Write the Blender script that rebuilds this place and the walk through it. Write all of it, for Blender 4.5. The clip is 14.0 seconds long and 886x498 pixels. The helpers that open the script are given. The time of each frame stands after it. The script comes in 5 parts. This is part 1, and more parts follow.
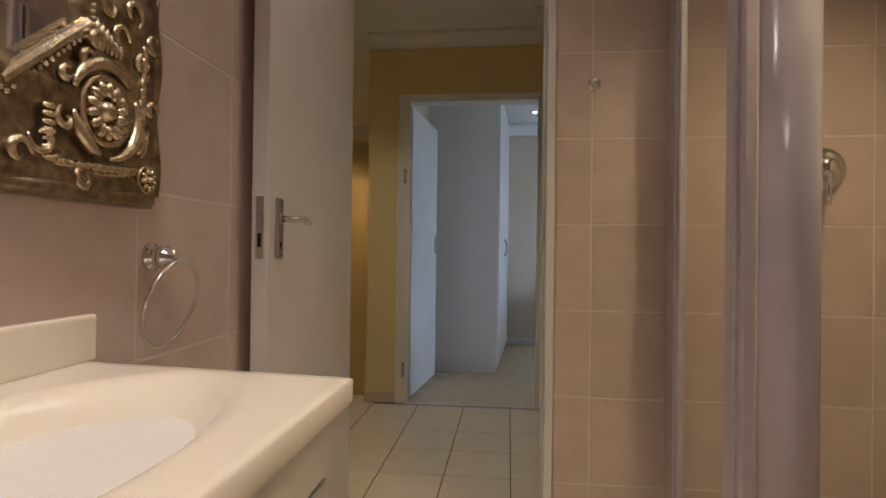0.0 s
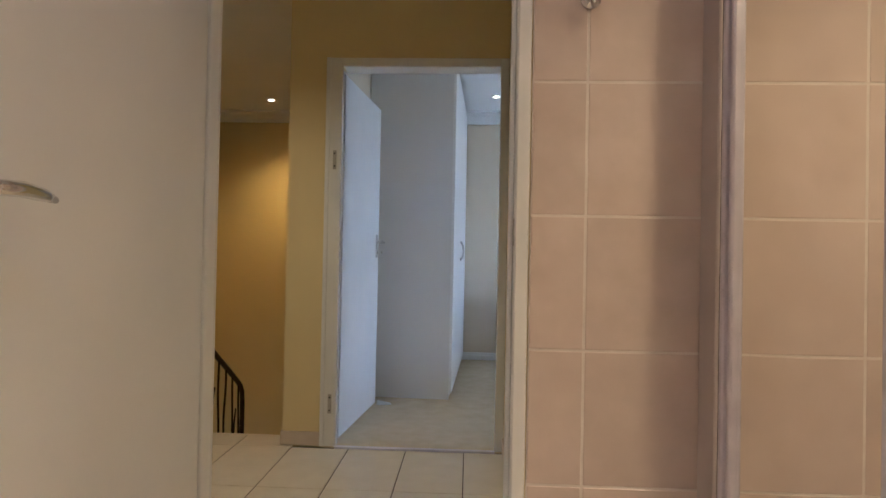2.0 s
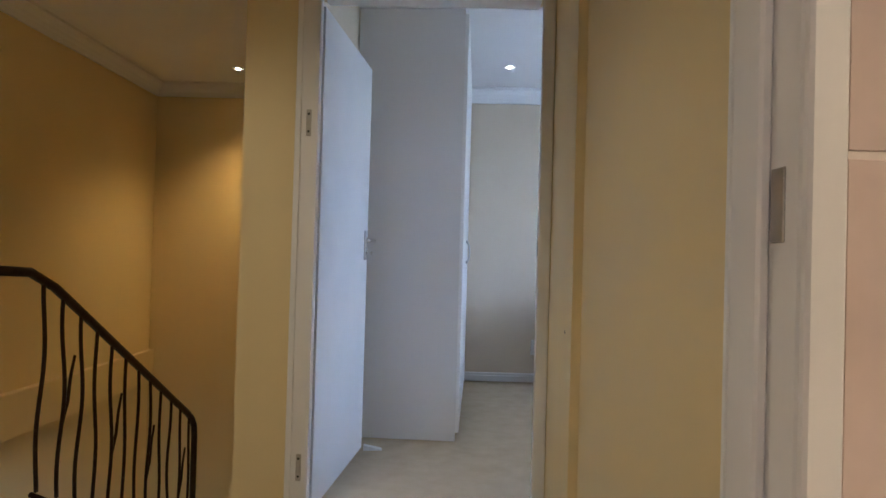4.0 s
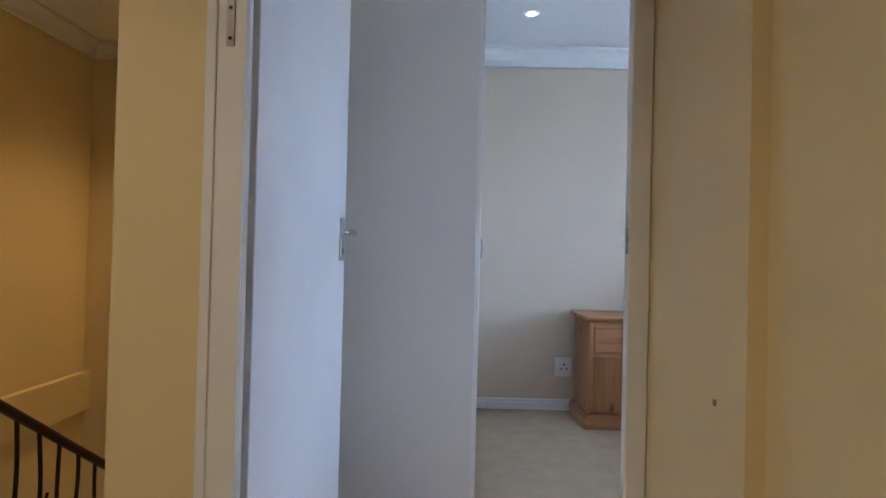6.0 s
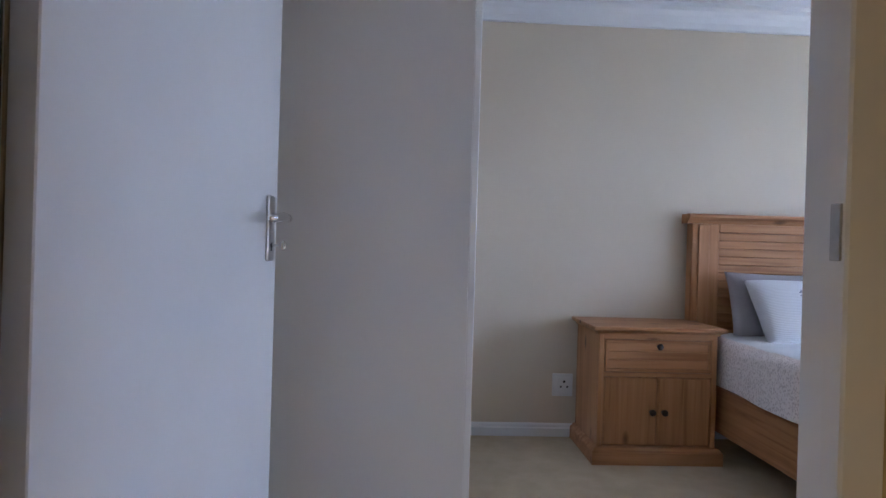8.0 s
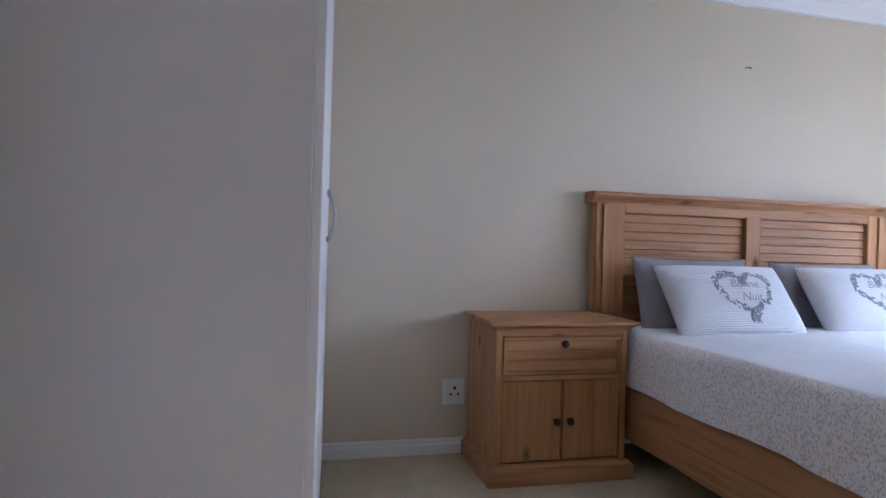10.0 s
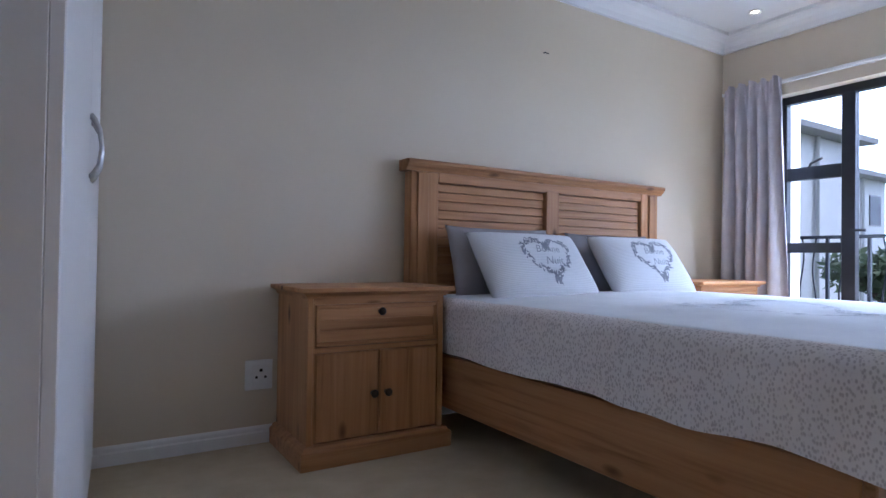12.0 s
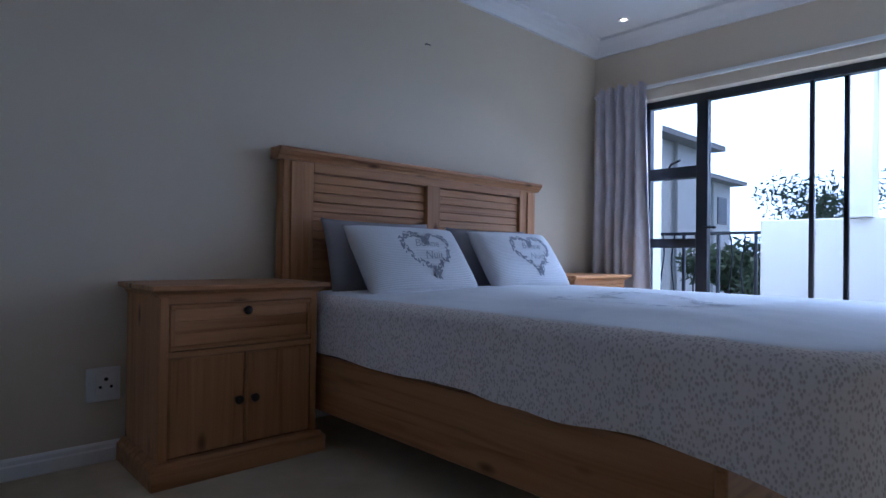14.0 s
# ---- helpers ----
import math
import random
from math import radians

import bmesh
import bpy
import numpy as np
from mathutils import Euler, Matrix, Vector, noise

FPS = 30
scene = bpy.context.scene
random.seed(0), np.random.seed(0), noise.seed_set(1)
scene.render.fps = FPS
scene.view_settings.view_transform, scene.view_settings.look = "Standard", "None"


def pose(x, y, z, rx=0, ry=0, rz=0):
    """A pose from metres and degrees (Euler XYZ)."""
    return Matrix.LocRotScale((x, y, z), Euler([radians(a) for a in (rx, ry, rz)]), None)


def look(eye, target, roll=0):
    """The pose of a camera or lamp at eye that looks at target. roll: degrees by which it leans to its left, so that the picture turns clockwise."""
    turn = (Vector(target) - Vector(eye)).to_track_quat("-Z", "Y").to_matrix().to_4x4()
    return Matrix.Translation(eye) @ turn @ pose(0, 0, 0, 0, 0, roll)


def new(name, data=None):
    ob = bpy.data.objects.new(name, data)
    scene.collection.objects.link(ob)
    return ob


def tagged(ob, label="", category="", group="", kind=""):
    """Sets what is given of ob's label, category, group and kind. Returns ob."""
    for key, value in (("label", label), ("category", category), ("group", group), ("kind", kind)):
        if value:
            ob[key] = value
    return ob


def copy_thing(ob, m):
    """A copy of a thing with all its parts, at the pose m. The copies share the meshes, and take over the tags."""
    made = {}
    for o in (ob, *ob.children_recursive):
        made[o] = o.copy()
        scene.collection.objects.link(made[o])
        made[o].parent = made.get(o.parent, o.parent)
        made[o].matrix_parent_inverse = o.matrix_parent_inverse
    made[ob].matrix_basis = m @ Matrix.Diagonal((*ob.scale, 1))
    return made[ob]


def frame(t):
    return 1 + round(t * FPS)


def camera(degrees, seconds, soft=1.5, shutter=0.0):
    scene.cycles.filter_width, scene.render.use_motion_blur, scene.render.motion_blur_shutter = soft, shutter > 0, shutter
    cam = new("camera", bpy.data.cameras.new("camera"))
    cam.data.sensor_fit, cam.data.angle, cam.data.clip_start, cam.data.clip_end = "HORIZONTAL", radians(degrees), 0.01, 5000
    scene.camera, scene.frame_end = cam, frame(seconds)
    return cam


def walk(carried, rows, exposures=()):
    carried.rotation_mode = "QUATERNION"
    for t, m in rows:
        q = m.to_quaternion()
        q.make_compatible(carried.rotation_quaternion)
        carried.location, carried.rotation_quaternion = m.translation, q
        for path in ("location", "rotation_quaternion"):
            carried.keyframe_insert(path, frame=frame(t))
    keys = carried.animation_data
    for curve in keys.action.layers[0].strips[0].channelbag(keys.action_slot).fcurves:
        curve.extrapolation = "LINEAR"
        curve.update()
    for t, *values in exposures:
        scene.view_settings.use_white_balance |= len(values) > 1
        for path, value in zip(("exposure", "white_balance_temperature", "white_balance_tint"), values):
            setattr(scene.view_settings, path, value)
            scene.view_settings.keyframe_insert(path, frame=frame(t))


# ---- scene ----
cam = camera(74.9, 14.0)
PATH = [
    (0, (0.427, -0.131, 1.05), (0.201, 1.856, 1.06), 0.7),
    (0.5, (0.469, 0.055, 1.038), (0.271, 2.045, 1.053), 0.8),
    (1, (0.484, 0.242, 1.045), (0.302, 2.234, 1.062), 0.9),
    (1.5, (0.46, 0.448, 1.062), (0.312, 2.443, 1.08), 1.0),
    (2, (0.453, 0.669, 1.058), (0.365, 2.667, 1.08), 1.1),
    (2.5, (0.431, 0.929, 1.061), (0.375, 2.928, 1.085), 1.1),
    (3, (0.356, 1.169, 1.064), (0.31, 3.168, 1.088), 1.2),
    (3.2, (0.335, 1.248, 1.064), (0.293, 3.247, 1.091), 1.3),
    (5.5, (0.226, 2.272, 1.068), (0.205, 4.272, 1.09), 1.6),
    (6, (0.204, 2.523, 1.061), (0.194, 4.523, 1.084), 1.4),
    (6.5, (0.163, 2.746, 1.065), (0.172, 4.746, 1.08), 1.8),
    (7, (0.136, 2.947, 1.07), (0.183, 4.946, 1.083), 1.8),
    (9.3, (0.285, 3.647, 1.078), (0.54, 5.631, 1.059), 1.5),
    (9.5, (0.298, 3.725, 1.062), (0.623, 5.698, 1.049), 1.5),
    (10, (0.317, 3.833, 1.006), (0.781, 5.779, 1.004), 1.6),
    (10.5, (0.357, 3.892, 0.931), (0.944, 5.804, 0.952), 1.5),
    (11, (0.355, 3.953, 0.887), (1.114, 5.803, 0.911), 1.4),
    (11.5, (0.361, 3.984, 0.879), (1.272, 5.764, 0.887), 1.3),
    (12, (0.371, 3.985, 0.828), (1.428, 5.682, 0.859), 0.8),
    (12.5, (0.373, 3.993, 0.824), (1.557, 5.604, 0.85), 0.9),
    (13, (0.402, 3.998, 0.816), (1.654, 5.557, 0.843), 0.7),
    (13.5, (0.437, 4.024, 0.819), (1.749, 5.533, 0.842), 0.8),
    (14, (0.465, 4.033, 0.825), (1.828, 5.496, 0.845), 0.8),
]
walk(cam, [(t, look(e, g, r)) for t, e, g, r in PATH],
     exposures=[(0, -0.10, 5900, 11), (1, 0.16, 5800, 11), (2, 0.50, 5650, 11), (3, 0.58, 5500, 12), (5.5, 0.74, 5480, 14), (7, 0.46, 5600, 17), (9.5, 0.24, 5950, 21),
                (11, 0.15, 5930, 21), (12, -0.12, 5760, 20), (12.5, -0.34, 5600, 19), (13, -0.62, 5440, 18), (14, -1.10, 5260, 18)])

# ---- light ----
world = bpy.data.worlds.new("world")
scene.world = world
world.use_nodes = True
wn = world.node_tree.nodes
sky = wn.new("ShaderNodeTexSky")
sky.sky_type = "NISHITA"
sky.sun_disc = False
sky.sun_elevation = radians(38)
sky.sun_rotation = radians(115)
sky.dust_density = 3.0
world.node_tree.links.new(sky.outputs[0], wn["Background"].inputs[0])
wn["Background"].inputs[1].default_value = 0.15


def sun_lamp():
    d = bpy.data.lights.new("sun", "SUN")
    d.energy, d.angle, d.color = 3.5, radians(12), (1, 0.96, 0.9)
    ob = new("sun", d)
    ob.matrix_world = look((20, -8, 16), (4.8, 5, 1))
    return ob


def spot_lamp(x, y, z, watts, colour, size=radians(110), blend=0.8):
    d = bpy.data.lights.new("downlight_or_fill", "SPOT")
    d.energy, d.color, d.spot_size, d.spot_blend, d.shadow_soft_size = watts, colour, size, blend, 0.10
    ob = new("downlight_or_fill", d)
    ob.matrix_world = look((x, y, z), (x, y + 0.001, z - 1))
    return ob


WARM = (1.0, 0.72, 0.42)
ORANGE = (1.0, 0.60, 0.22)
HALL = (1.0, 0.84, 0.60)
DAY = (0.62, 0.79, 1.0)
SOFT = (1.0, 0.80, 0.63)
sun_lamp()
spot_lamp(0.15, 0.10, 2.46, 85, SOFT, radians(115), 1)     # bathroom, over the basin
spot_lamp(0.35, 1.33, 2.46, 9.5, SOFT, radians(150), 1)     # bathroom, before the door
spot_lamp(1.40, 1.23, 2.46, 64, (1.0, 0.75, 0.40), radians(125), 1)     # shower
spot_lamp(-1.50, 6.24, 2.51, 50, ORANGE, radians(110), 1)    # stair
spot_lamp(-0.60, 2.80, 2.51, 36, HALL, radians(128), 1)     # hall: added fill light, no fitting known here
spot_lamp(0.682, 5.96, 2.49, 1.2, SOFT, radians(120), 1)      # bedroom
spot_lamp(4.19, 6.175, 2.49, 1.0, SOFT, radians(120), 1)



def sky_lamp():
    """Stands in for the high sky that falls through the sliding door."""
    d = bpy.data.lights.new("sky_lamp", "AREA")
    d.shape, d.size, d.size_y, d.energy, d.color = "RECTANGLE", 3.2, 1.6, 620, DAY
    ob = new("sky_lamp", d)
    ob.matrix_world = look((5.39, 4.75, 3.20), (2.6, 4.95, 0.6))


sky_lamp()

# ---- materials ----
def nodes_of(name):
    m = bpy.data.materials.new(name)
    m.use_nodes = True
    nt = m.node_tree
    return m, nt.nodes, nt.links, nt.nodes["Principled BSDF"]


def ramp(n, stops):
    r = n.new("ShaderNodeValToRGB")
    while len(r.color_ramp.elements) < len(stops):
        r.color_ramp.elements.new(0.5)
    for e, (p, c) in zip(r.color_ramp.elements, stops):
        e.position, e.color = p, (*c, 1)
    return r


def surface(name, c1, c2, scale=3.0, rough=0.6, metal=0.0, grain=120.0, bump=0.05, rough_var=0.1, spec=0.5, random_tint=0.0, detail=6.0):
    """A material with broad stains and fine grain, in metres of the object."""
    m, n, l, b = nodes_of(name)
    tc = n.new("ShaderNodeNewGeometry")
    big = n.new("ShaderNodeTexNoise")
    big.inputs["Scale"].default_value = scale
    big.inputs["Detail"].default_value = detail
    l.new(tc.outputs["Position"], big.inputs["Vector"])
    r = ramp(n, [(0.3, c1), (0.7, c2)])
    l.new(big.outputs["Fac"], r.inputs[0])
    col = r.outputs[0]
    if random_tint:
        info = n.new("ShaderNodeObjectInfo")
        hsv = n.new("ShaderNodeHueSaturation")
        mr = n.new("ShaderNodeMapRange")
        mr.inputs[3].default_value, mr.inputs[4].default_value = 1 - random_tint, 1 + random_tint
        l.new(info.outputs["Random"], mr.inputs[0])
        l.new(mr.outputs[0], hsv.inputs["Value"])
        l.new(col, hsv.inputs["Color"])
        col = hsv.outputs[0]
    l.new(col, b.inputs["Base Color"])
    fine = n.new("ShaderNodeTexNoise")
    fine.inputs["Scale"].default_value = grain
    fine.inputs["Detail"].default_value = 4
    l.new(tc.outputs["Position"], fine.inputs["Vector"])
    rr = n.new("ShaderNodeMapRange")
    rr.inputs[3].default_value, rr.inputs[4].default_value = max(0.02, rough - rough_var), min(1, rough + rough_var)
    l.new(big.outputs["Fac"], rr.inputs[0])
    l.new(rr.outputs[0], b.inputs["Roughness"])
    b.inputs["Metallic"].default_value = metal
    b.inputs["Specular IOR Level"].default_value = spec
    bp = n.new("ShaderNodeBump")
    bp.inputs["Strength"].default_value = bump
    bp.inputs["Distance"].default_value = 0.004
    l.new(fine.outputs["Fac"], bp.inputs["Height"])
    l.new(bp.outputs[0], b.inputs["Normal"])
    return m


def wood(name, dark, mid, light, axis=0, knots=True):
    """Pine, with its grain along one axis of the world."""
    m, n, l, b = nodes_of(name)
    geo = n.new("ShaderNodeNewGeometry")
    info = n.new("ShaderNodeObjectInfo")
    off = n.new("ShaderNodeVectorMath")
    off.operation = "MULTIPLY_ADD"
    off.inputs[1].default_value = (3.1, 5.7, 4.3)
    l.new(info.outputs["Random"], off.inputs[0])
    l.new(geo.outputs["Position"], off.inputs[2])
    mp = n.new("ShaderNodeMapping")
    sc = [22.0, 22.0, 22.0]
    sc[axis] = 0.9
    mp.inputs["Scale"].default_value = sc
    l.new(off.outputs[0], mp.inputs["Vector"])
    a = n.new("ShaderNodeTexNoise")
    a.inputs["Scale"].default_value, a.inputs["Detail"].default_value, a.inputs["Distortion"].default_value = 1.6, 8, 0.6
    l.new(mp.outputs[0], a.inputs["Vector"])
    r = ramp(n, [(0.28, dark), (0.46, mid), (0.72, light)])
    l.new(a.outputs["Fac"], r.inputs[0])
    col = r.outputs[0]
    if knots:
        mk = n.new("ShaderNodeMapping")
        sk = [9.0, 9.0, 9.0]
        sk[axis] = 4.0
        mk.inputs["Scale"].default_value = sk
        l.new(off.outputs[0], mk.inputs["Vector"])
        v = n.new("ShaderNodeTexVoronoi")
        v.inputs["Scale"].default_value = 0.75
        l.new(mk.outputs[0], v.inputs["Vector"])
        kr = ramp(n, [(0.06, (1, 1, 1)), (0.16, (0, 0, 0))])
        l.new(v.outputs["Distance"], kr.inputs[0])
        mx = n.new("ShaderNodeMix")
        mx.data_type = "RGBA"
        l.new(kr.outputs[0], mx.inputs["Factor"])
        l.new(col, mx.inputs["A"])
        mx.inputs["B"].default_value = (*[c * 0.45 for c in dark], 1)
        col = mx.outputs["Result"]
    hsv = n.new("ShaderNodeHueSaturation")
    mr = n.new("ShaderNodeMapRange")
    mr.inputs[3].default_value, mr.inputs[4].default_value = 0.92, 1.06
    l.new(info.outputs["Random"], mr.inputs[0])
    l.new(mr.outputs[0], hsv.inputs["Value"])
    l.new(col, hsv.inputs["Color"])
    l.new(hsv.outputs[0], b.inputs["Base Color"])
    b.inputs["Roughness"].default_value = 0.5
    b.inputs["Specular IOR Level"].default_value = 0.3
    bp = n.new("ShaderNodeBump")
    bp.inputs["Strength"].default_value, bp.inputs["Distance"].default_value = 0.15, 0.002
    l.new(a.outputs["Fac"], bp.inputs["Height"])
    l.new(bp.outputs[0], b.inputs["Normal"])
    return m


def glass(name, tint=(1, 1, 1), rough=0.0):
    m, n, l, b = nodes_of(name)
    b.inputs["Base Color"].default_value = (*tint, 1)
    b.inputs["Roughness"].default_value = rough
    b.inputs["Transmission Weight"].default_value = 1
    b.inputs["IOR"].default_value = 1.05
    return m


def leaf_print(name, base, ink, scale, lo=0.10, hi=0.16):
    """Cloth with small scattered leaves printed on it."""
    m, n, l, b = nodes_of(name)
    geo = n.new("ShaderNodeNewGeometry")
    total = None
    for rot, sh in ((0.6, 0.0), (-0.7, 0.37)):
        mp = n.new("ShaderNodeMapping")
        mp.inputs["Rotation"].default_value = (rot, rot * 0.5, rot)
        mp.inputs["Location"].default_value = (sh, sh, sh)
        mp.inputs["Scale"].default_value = (scale, scale * 0.75, scale * 0.45)
        l.new(geo.outputs["Position"], mp.inputs["Vector"])
        v = n.new("ShaderNodeTexVoronoi")
        v.inputs["Scale"].default_value = 1.0
        v.inputs["Randomness"].default_value = 0.9
        l.new(mp.outputs[0], v.inputs["Vector"])
        kr = ramp(n, [(lo, (1, 1, 1)), (hi, (0, 0, 0))])
        l.new(v.outputs["Distance"], kr.inputs[0])
        if total is None:
            total = kr.outputs[0]
        else:
            mx = n.new("ShaderNodeMix")
            mx.data_type, mx.blend_type = "RGBA", "LIGHTEN"
            mx.inputs["Factor"].default_value = 1
            l.new(total, mx.inputs["A"])
            l.new(kr.outputs[0], mx.inputs["B"])
            total = mx.outputs["Result"]
    mx = n.new("ShaderNodeMix")
    mx.data_type = "RGBA"
    l.new(total, mx.inputs["Factor"])
    mx.inputs["A"].default_value = (*base, 1)
    mx.inputs["B"].default_value = (*ink, 1)
    l.new(mx.outputs["Result"], b.inputs["Base Color"])
    b.inputs["Roughness"].default_value = 0.9
    b.inputs["Specular IOR Level"].default_value = 0.15
    fine = n.new("ShaderNodeTexNoise")
    fine.inputs["Scale"].default_value = 30
    fine.inputs["Detail"].default_value = 6
    l.new(geo.outputs["Position"], fine.inputs["Vector"])
    bp = n.new("ShaderNodeBump")
    bp.inputs["Strength"].default_value, bp.inputs["Distance"].default_value = 0.3, 0.006
    l.new(fine.outputs["Fac"], bp.inputs["Height"])
    l.new(bp.outputs[0], b.inputs["Normal"])
    return m


def glow(name, colour, strength):
    m, n, l, b = nodes_of(name)
    b.inputs["Emission Color"].default_value = (*colour, 1)
    b.inputs["Emission Strength"].default_value = strength
    return m


M_HALL = surface("cream_wall_paint", (0.72, 0.59, 0.32), (0.76, 0.63, 0.35), 1.5, 0.6, bump=0.08)
M_BED_WALL = surface("pale_cream_wall_paint", (0.63, 0.545, 0.42), (0.67, 0.58, 0.455), 1.2, 0.65, bump=0.08)
M_CEIL = surface("white_ceiling_paint", (0.78, 0.79, 0.80), (0.82, 0.82, 0.83), 1.5, 0.8, bump=0.04)
M_WHITE = surface("white_gloss_paint", (0.74, 0.74, 0.74), (0.80, 0.80, 0.79), 2.5, 0.35, bump=0.03)
M_DOOR = surface("white_door_paint", (0.70, 0.70, 0.70), (0.78, 0.77, 0.76), 2.0, 0.45, bump=0.04)
M_WARD = surface("white_melamine", (0.72, 0.72, 0.71), (0.76, 0.75, 0.75), 0.8, 0.4, bump=0.03)
M_WARD_EDGE = surface("white_melamine_doors", (0.80, 0.80, 0.80), (0.84, 0.84, 0.84), 2, 0.35, bump=0.01)
M_CARPET = surface("beige_carpet", (0.54, 0.44, 0.30), (0.62, 0.52, 0.37), 9, 0.95, grain=420, bump=0.6, spec=0.1)
M_TILE_FLOOR = surface("cream_floor_tile", (0.68, 0.60, 0.46), (0.74, 0.66, 0.52), 9, 0.30, bump=0.01, rough_var=0.02, random_tint=0.03, detail=6.0)
M_GROUT_DARK = surface("brown_grout", (0.12, 0.09, 0.06), (0.17, 0.13, 0.09), 30, 0.9)
M_TILE_WALL = surface("pinkish_beige_wall_tile", (0.575, 0.465, 0.415), (0.645, 0.53, 0.48), 10, 0.30, bump=0.01, rough_var=0.02, random_tint=0.05, detail=4.0)
M_GROUT = surface("pale_grout", (0.68, 0.61, 0.56), (0.75, 0.68, 0.63), 30, 0.85)
M_CHROME = surface("chrome", (0.75, 0.75, 0.76), (0.82, 0.82, 0.82), 20, 0.14, 1.0, bump=0.0, rough_var=0.05)
M_STEEL = surface("brushed_steel", (0.42, 0.41, 0.40), (0.52, 0.51, 0.50), 40, 0.32, 1.0, bump=0.02)
M_ALU = surface("silver_aluminium", (0.58, 0.54, 0.62), (0.66, 0.62, 0.70), 20, 0.35, 0.3, bump=0.01)
M_BASIN = surface("cream_basin_gelcoat", (0.80, 0.75, 0.66), (0.84, 0.79, 0.70), 3, 0.15, bump=0.0)
M_SILVER = surface("antiqued_silver_gilt", (0.50, 0.40, 0.26), (0.72, 0.62, 0.46), 60, 0.24, 0.95, grain=200, bump=0.25)
M_SILVER_DARK = surface("tarnished_silver_gilt", (0.16, 0.11, 0.06), (0.42, 0.33, 0.21), 50, 0.33, 0.9, grain=160, bump=0.3)
M_MIRROR = surface("mirror_silver", (0.88, 0.88, 0.88), (0.9, 0.9, 0.9), 1, 0.02, 1.0, bump=0.0, rough_var=0.0)
M_IRON = surface("dark_brown_wrought_iron", (0.025, 0.014, 0.010), (0.05, 0.03, 0.02), 40, 0.45, 0.6, bump=0.2)
M_FRAME = surface("black_bronze_aluminium", (0.018, 0.022, 0.03), (0.028, 0.03, 0.038), 10, 0.4, 0.3, bump=0.01)
M_GLASS = glass("clear_glass", (0.96, 0.98, 0.98))
PINE = ((0.27, 0.115, 0.045), (0.42, 0.20, 0.085), (0.51, 0.265, 0.12))
M_PINE_X = wood("pine_grain_across", *PINE, axis=0)
M_PINE_Y = wood("pine_grain_lengthwise", *PINE, axis=1)
M_PINE_Z = wood("pine_grain_upright", *PINE, axis=2)
M_KNOB = surface("dark_knob", (0.03, 0.02, 0.015), (0.06, 0.04, 0.03), 60, 0.4, 0.4)
M_SHEET = surface("white_cotton", (0.74, 0.75, 0.78), (0.80, 0.81, 0.83), 8, 0.9, grain=300, bump=0.2, spec=0.1)
M_PRINT = leaf_print("leaf_printed_cotton", (0.88, 0.82, 0.80), (0.60, 0.53, 0.52), 145, 0.18, 0.42)
M_GREY_PILLOW = surface("grey_cotton", (0.30, 0.28, 0.29), (0.36, 0.34, 0.35), 9, 0.9, grain=300, bump=0.2, spec=0.1)


def ribbed(name, c1, c2, pitch):
    """Cotton with fine woven ribs along the pillow."""
    m, n, l, b = nodes_of(name)
    tc = n.new("ShaderNodeTexCoord")
    w = n.new("ShaderNodeTexWave")
    w.bands_direction = "Y"
    w.inputs["Scale"].default_value = 0.314 / pitch
    w.inputs["Distortion"].default_value = 1.5
    w.inputs["Detail"].default_value = 3
    l.new(tc.outputs["Object"], w.inputs["Vector"])
    no = n.new("ShaderNodeTexNoise")
    no.inputs["Scale"].default_value, no.inputs["Detail"].default_value = 60, 4
    l.new(tc.outputs["Object"], no.inputs["Vector"])
    mul = n.new("ShaderNodeMath")
    mul.operation = "MULTIPLY"
    l.new(w.outputs["Fac"], mul.inputs[0])
    l.new(no.outputs["Fac"], mul.inputs[1])
    r = ramp(n, [(0.1, c1), (0.6, c2)])
    l.new(mul.outputs[0], r.inputs[0])
    l.new(r.outputs[0], b.inputs["Base Color"])
    b.inputs["Roughness"].default_value = 0.9
    b.inputs["Specular IOR Level"].default_value = 0.15
    bp = n.new("ShaderNodeBump")
    bp.inputs["Strength"].default_value, bp.inputs["Distance"].default_value = 0.5, 0.003
    l.new(w.outputs["Fac"], bp.inputs["Height"])
    l.new(bp.outputs[0], b.inputs["Normal"])
    return m


M_INK = surface("blue_grey_print", (0.19, 0.20, 0.24), (0.29, 0.30, 0.35), 90, 0.9)
M_PILLOW = ribbed("white_ribbed_cotton", (0.69, 0.69, 0.71), (0.74, 0.74, 0.76), 0.009)
M_SCRIPT = surface("grey_script_print", (0.28, 0.29, 0.33), (0.38, 0.39, 0.43), 60, 0.9)
M_INK_PALE = surface("pale_grey_print", (0.42, 0.43, 0.47), (0.58, 0.59, 0.62), 60, 0.9)
M_CURTAIN = surface("taupe_curtain_cloth", (0.51, 0.485, 0.525), (0.59, 0.565, 0.605), 12, 0.9, grain=300, bump=0.25, spec=0.1)
M_BASE_CLOTH = surface("dark_brown_bed_base", (0.05, 0.035, 0.03), (0.08, 0.06, 0.05), 20, 0.9)
M_PLASTIC = surface("white_plastic", (0.76, 0.76, 0.75), (0.80, 0.80, 0.79), 10, 0.4)
M_POST = surface("glossy_lavender_grey_post", (0.50, 0.46, 0.54), (0.58, 0.54, 0.62), 3, 0.18, bump=0.0)
M_CHANNEL = surface("pinkish_grey_plastic", (0.46, 0.39, 0.38), (0.52, 0.45, 0.44), 6, 0.35)
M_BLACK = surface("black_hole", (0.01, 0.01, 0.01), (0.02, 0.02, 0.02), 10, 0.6)
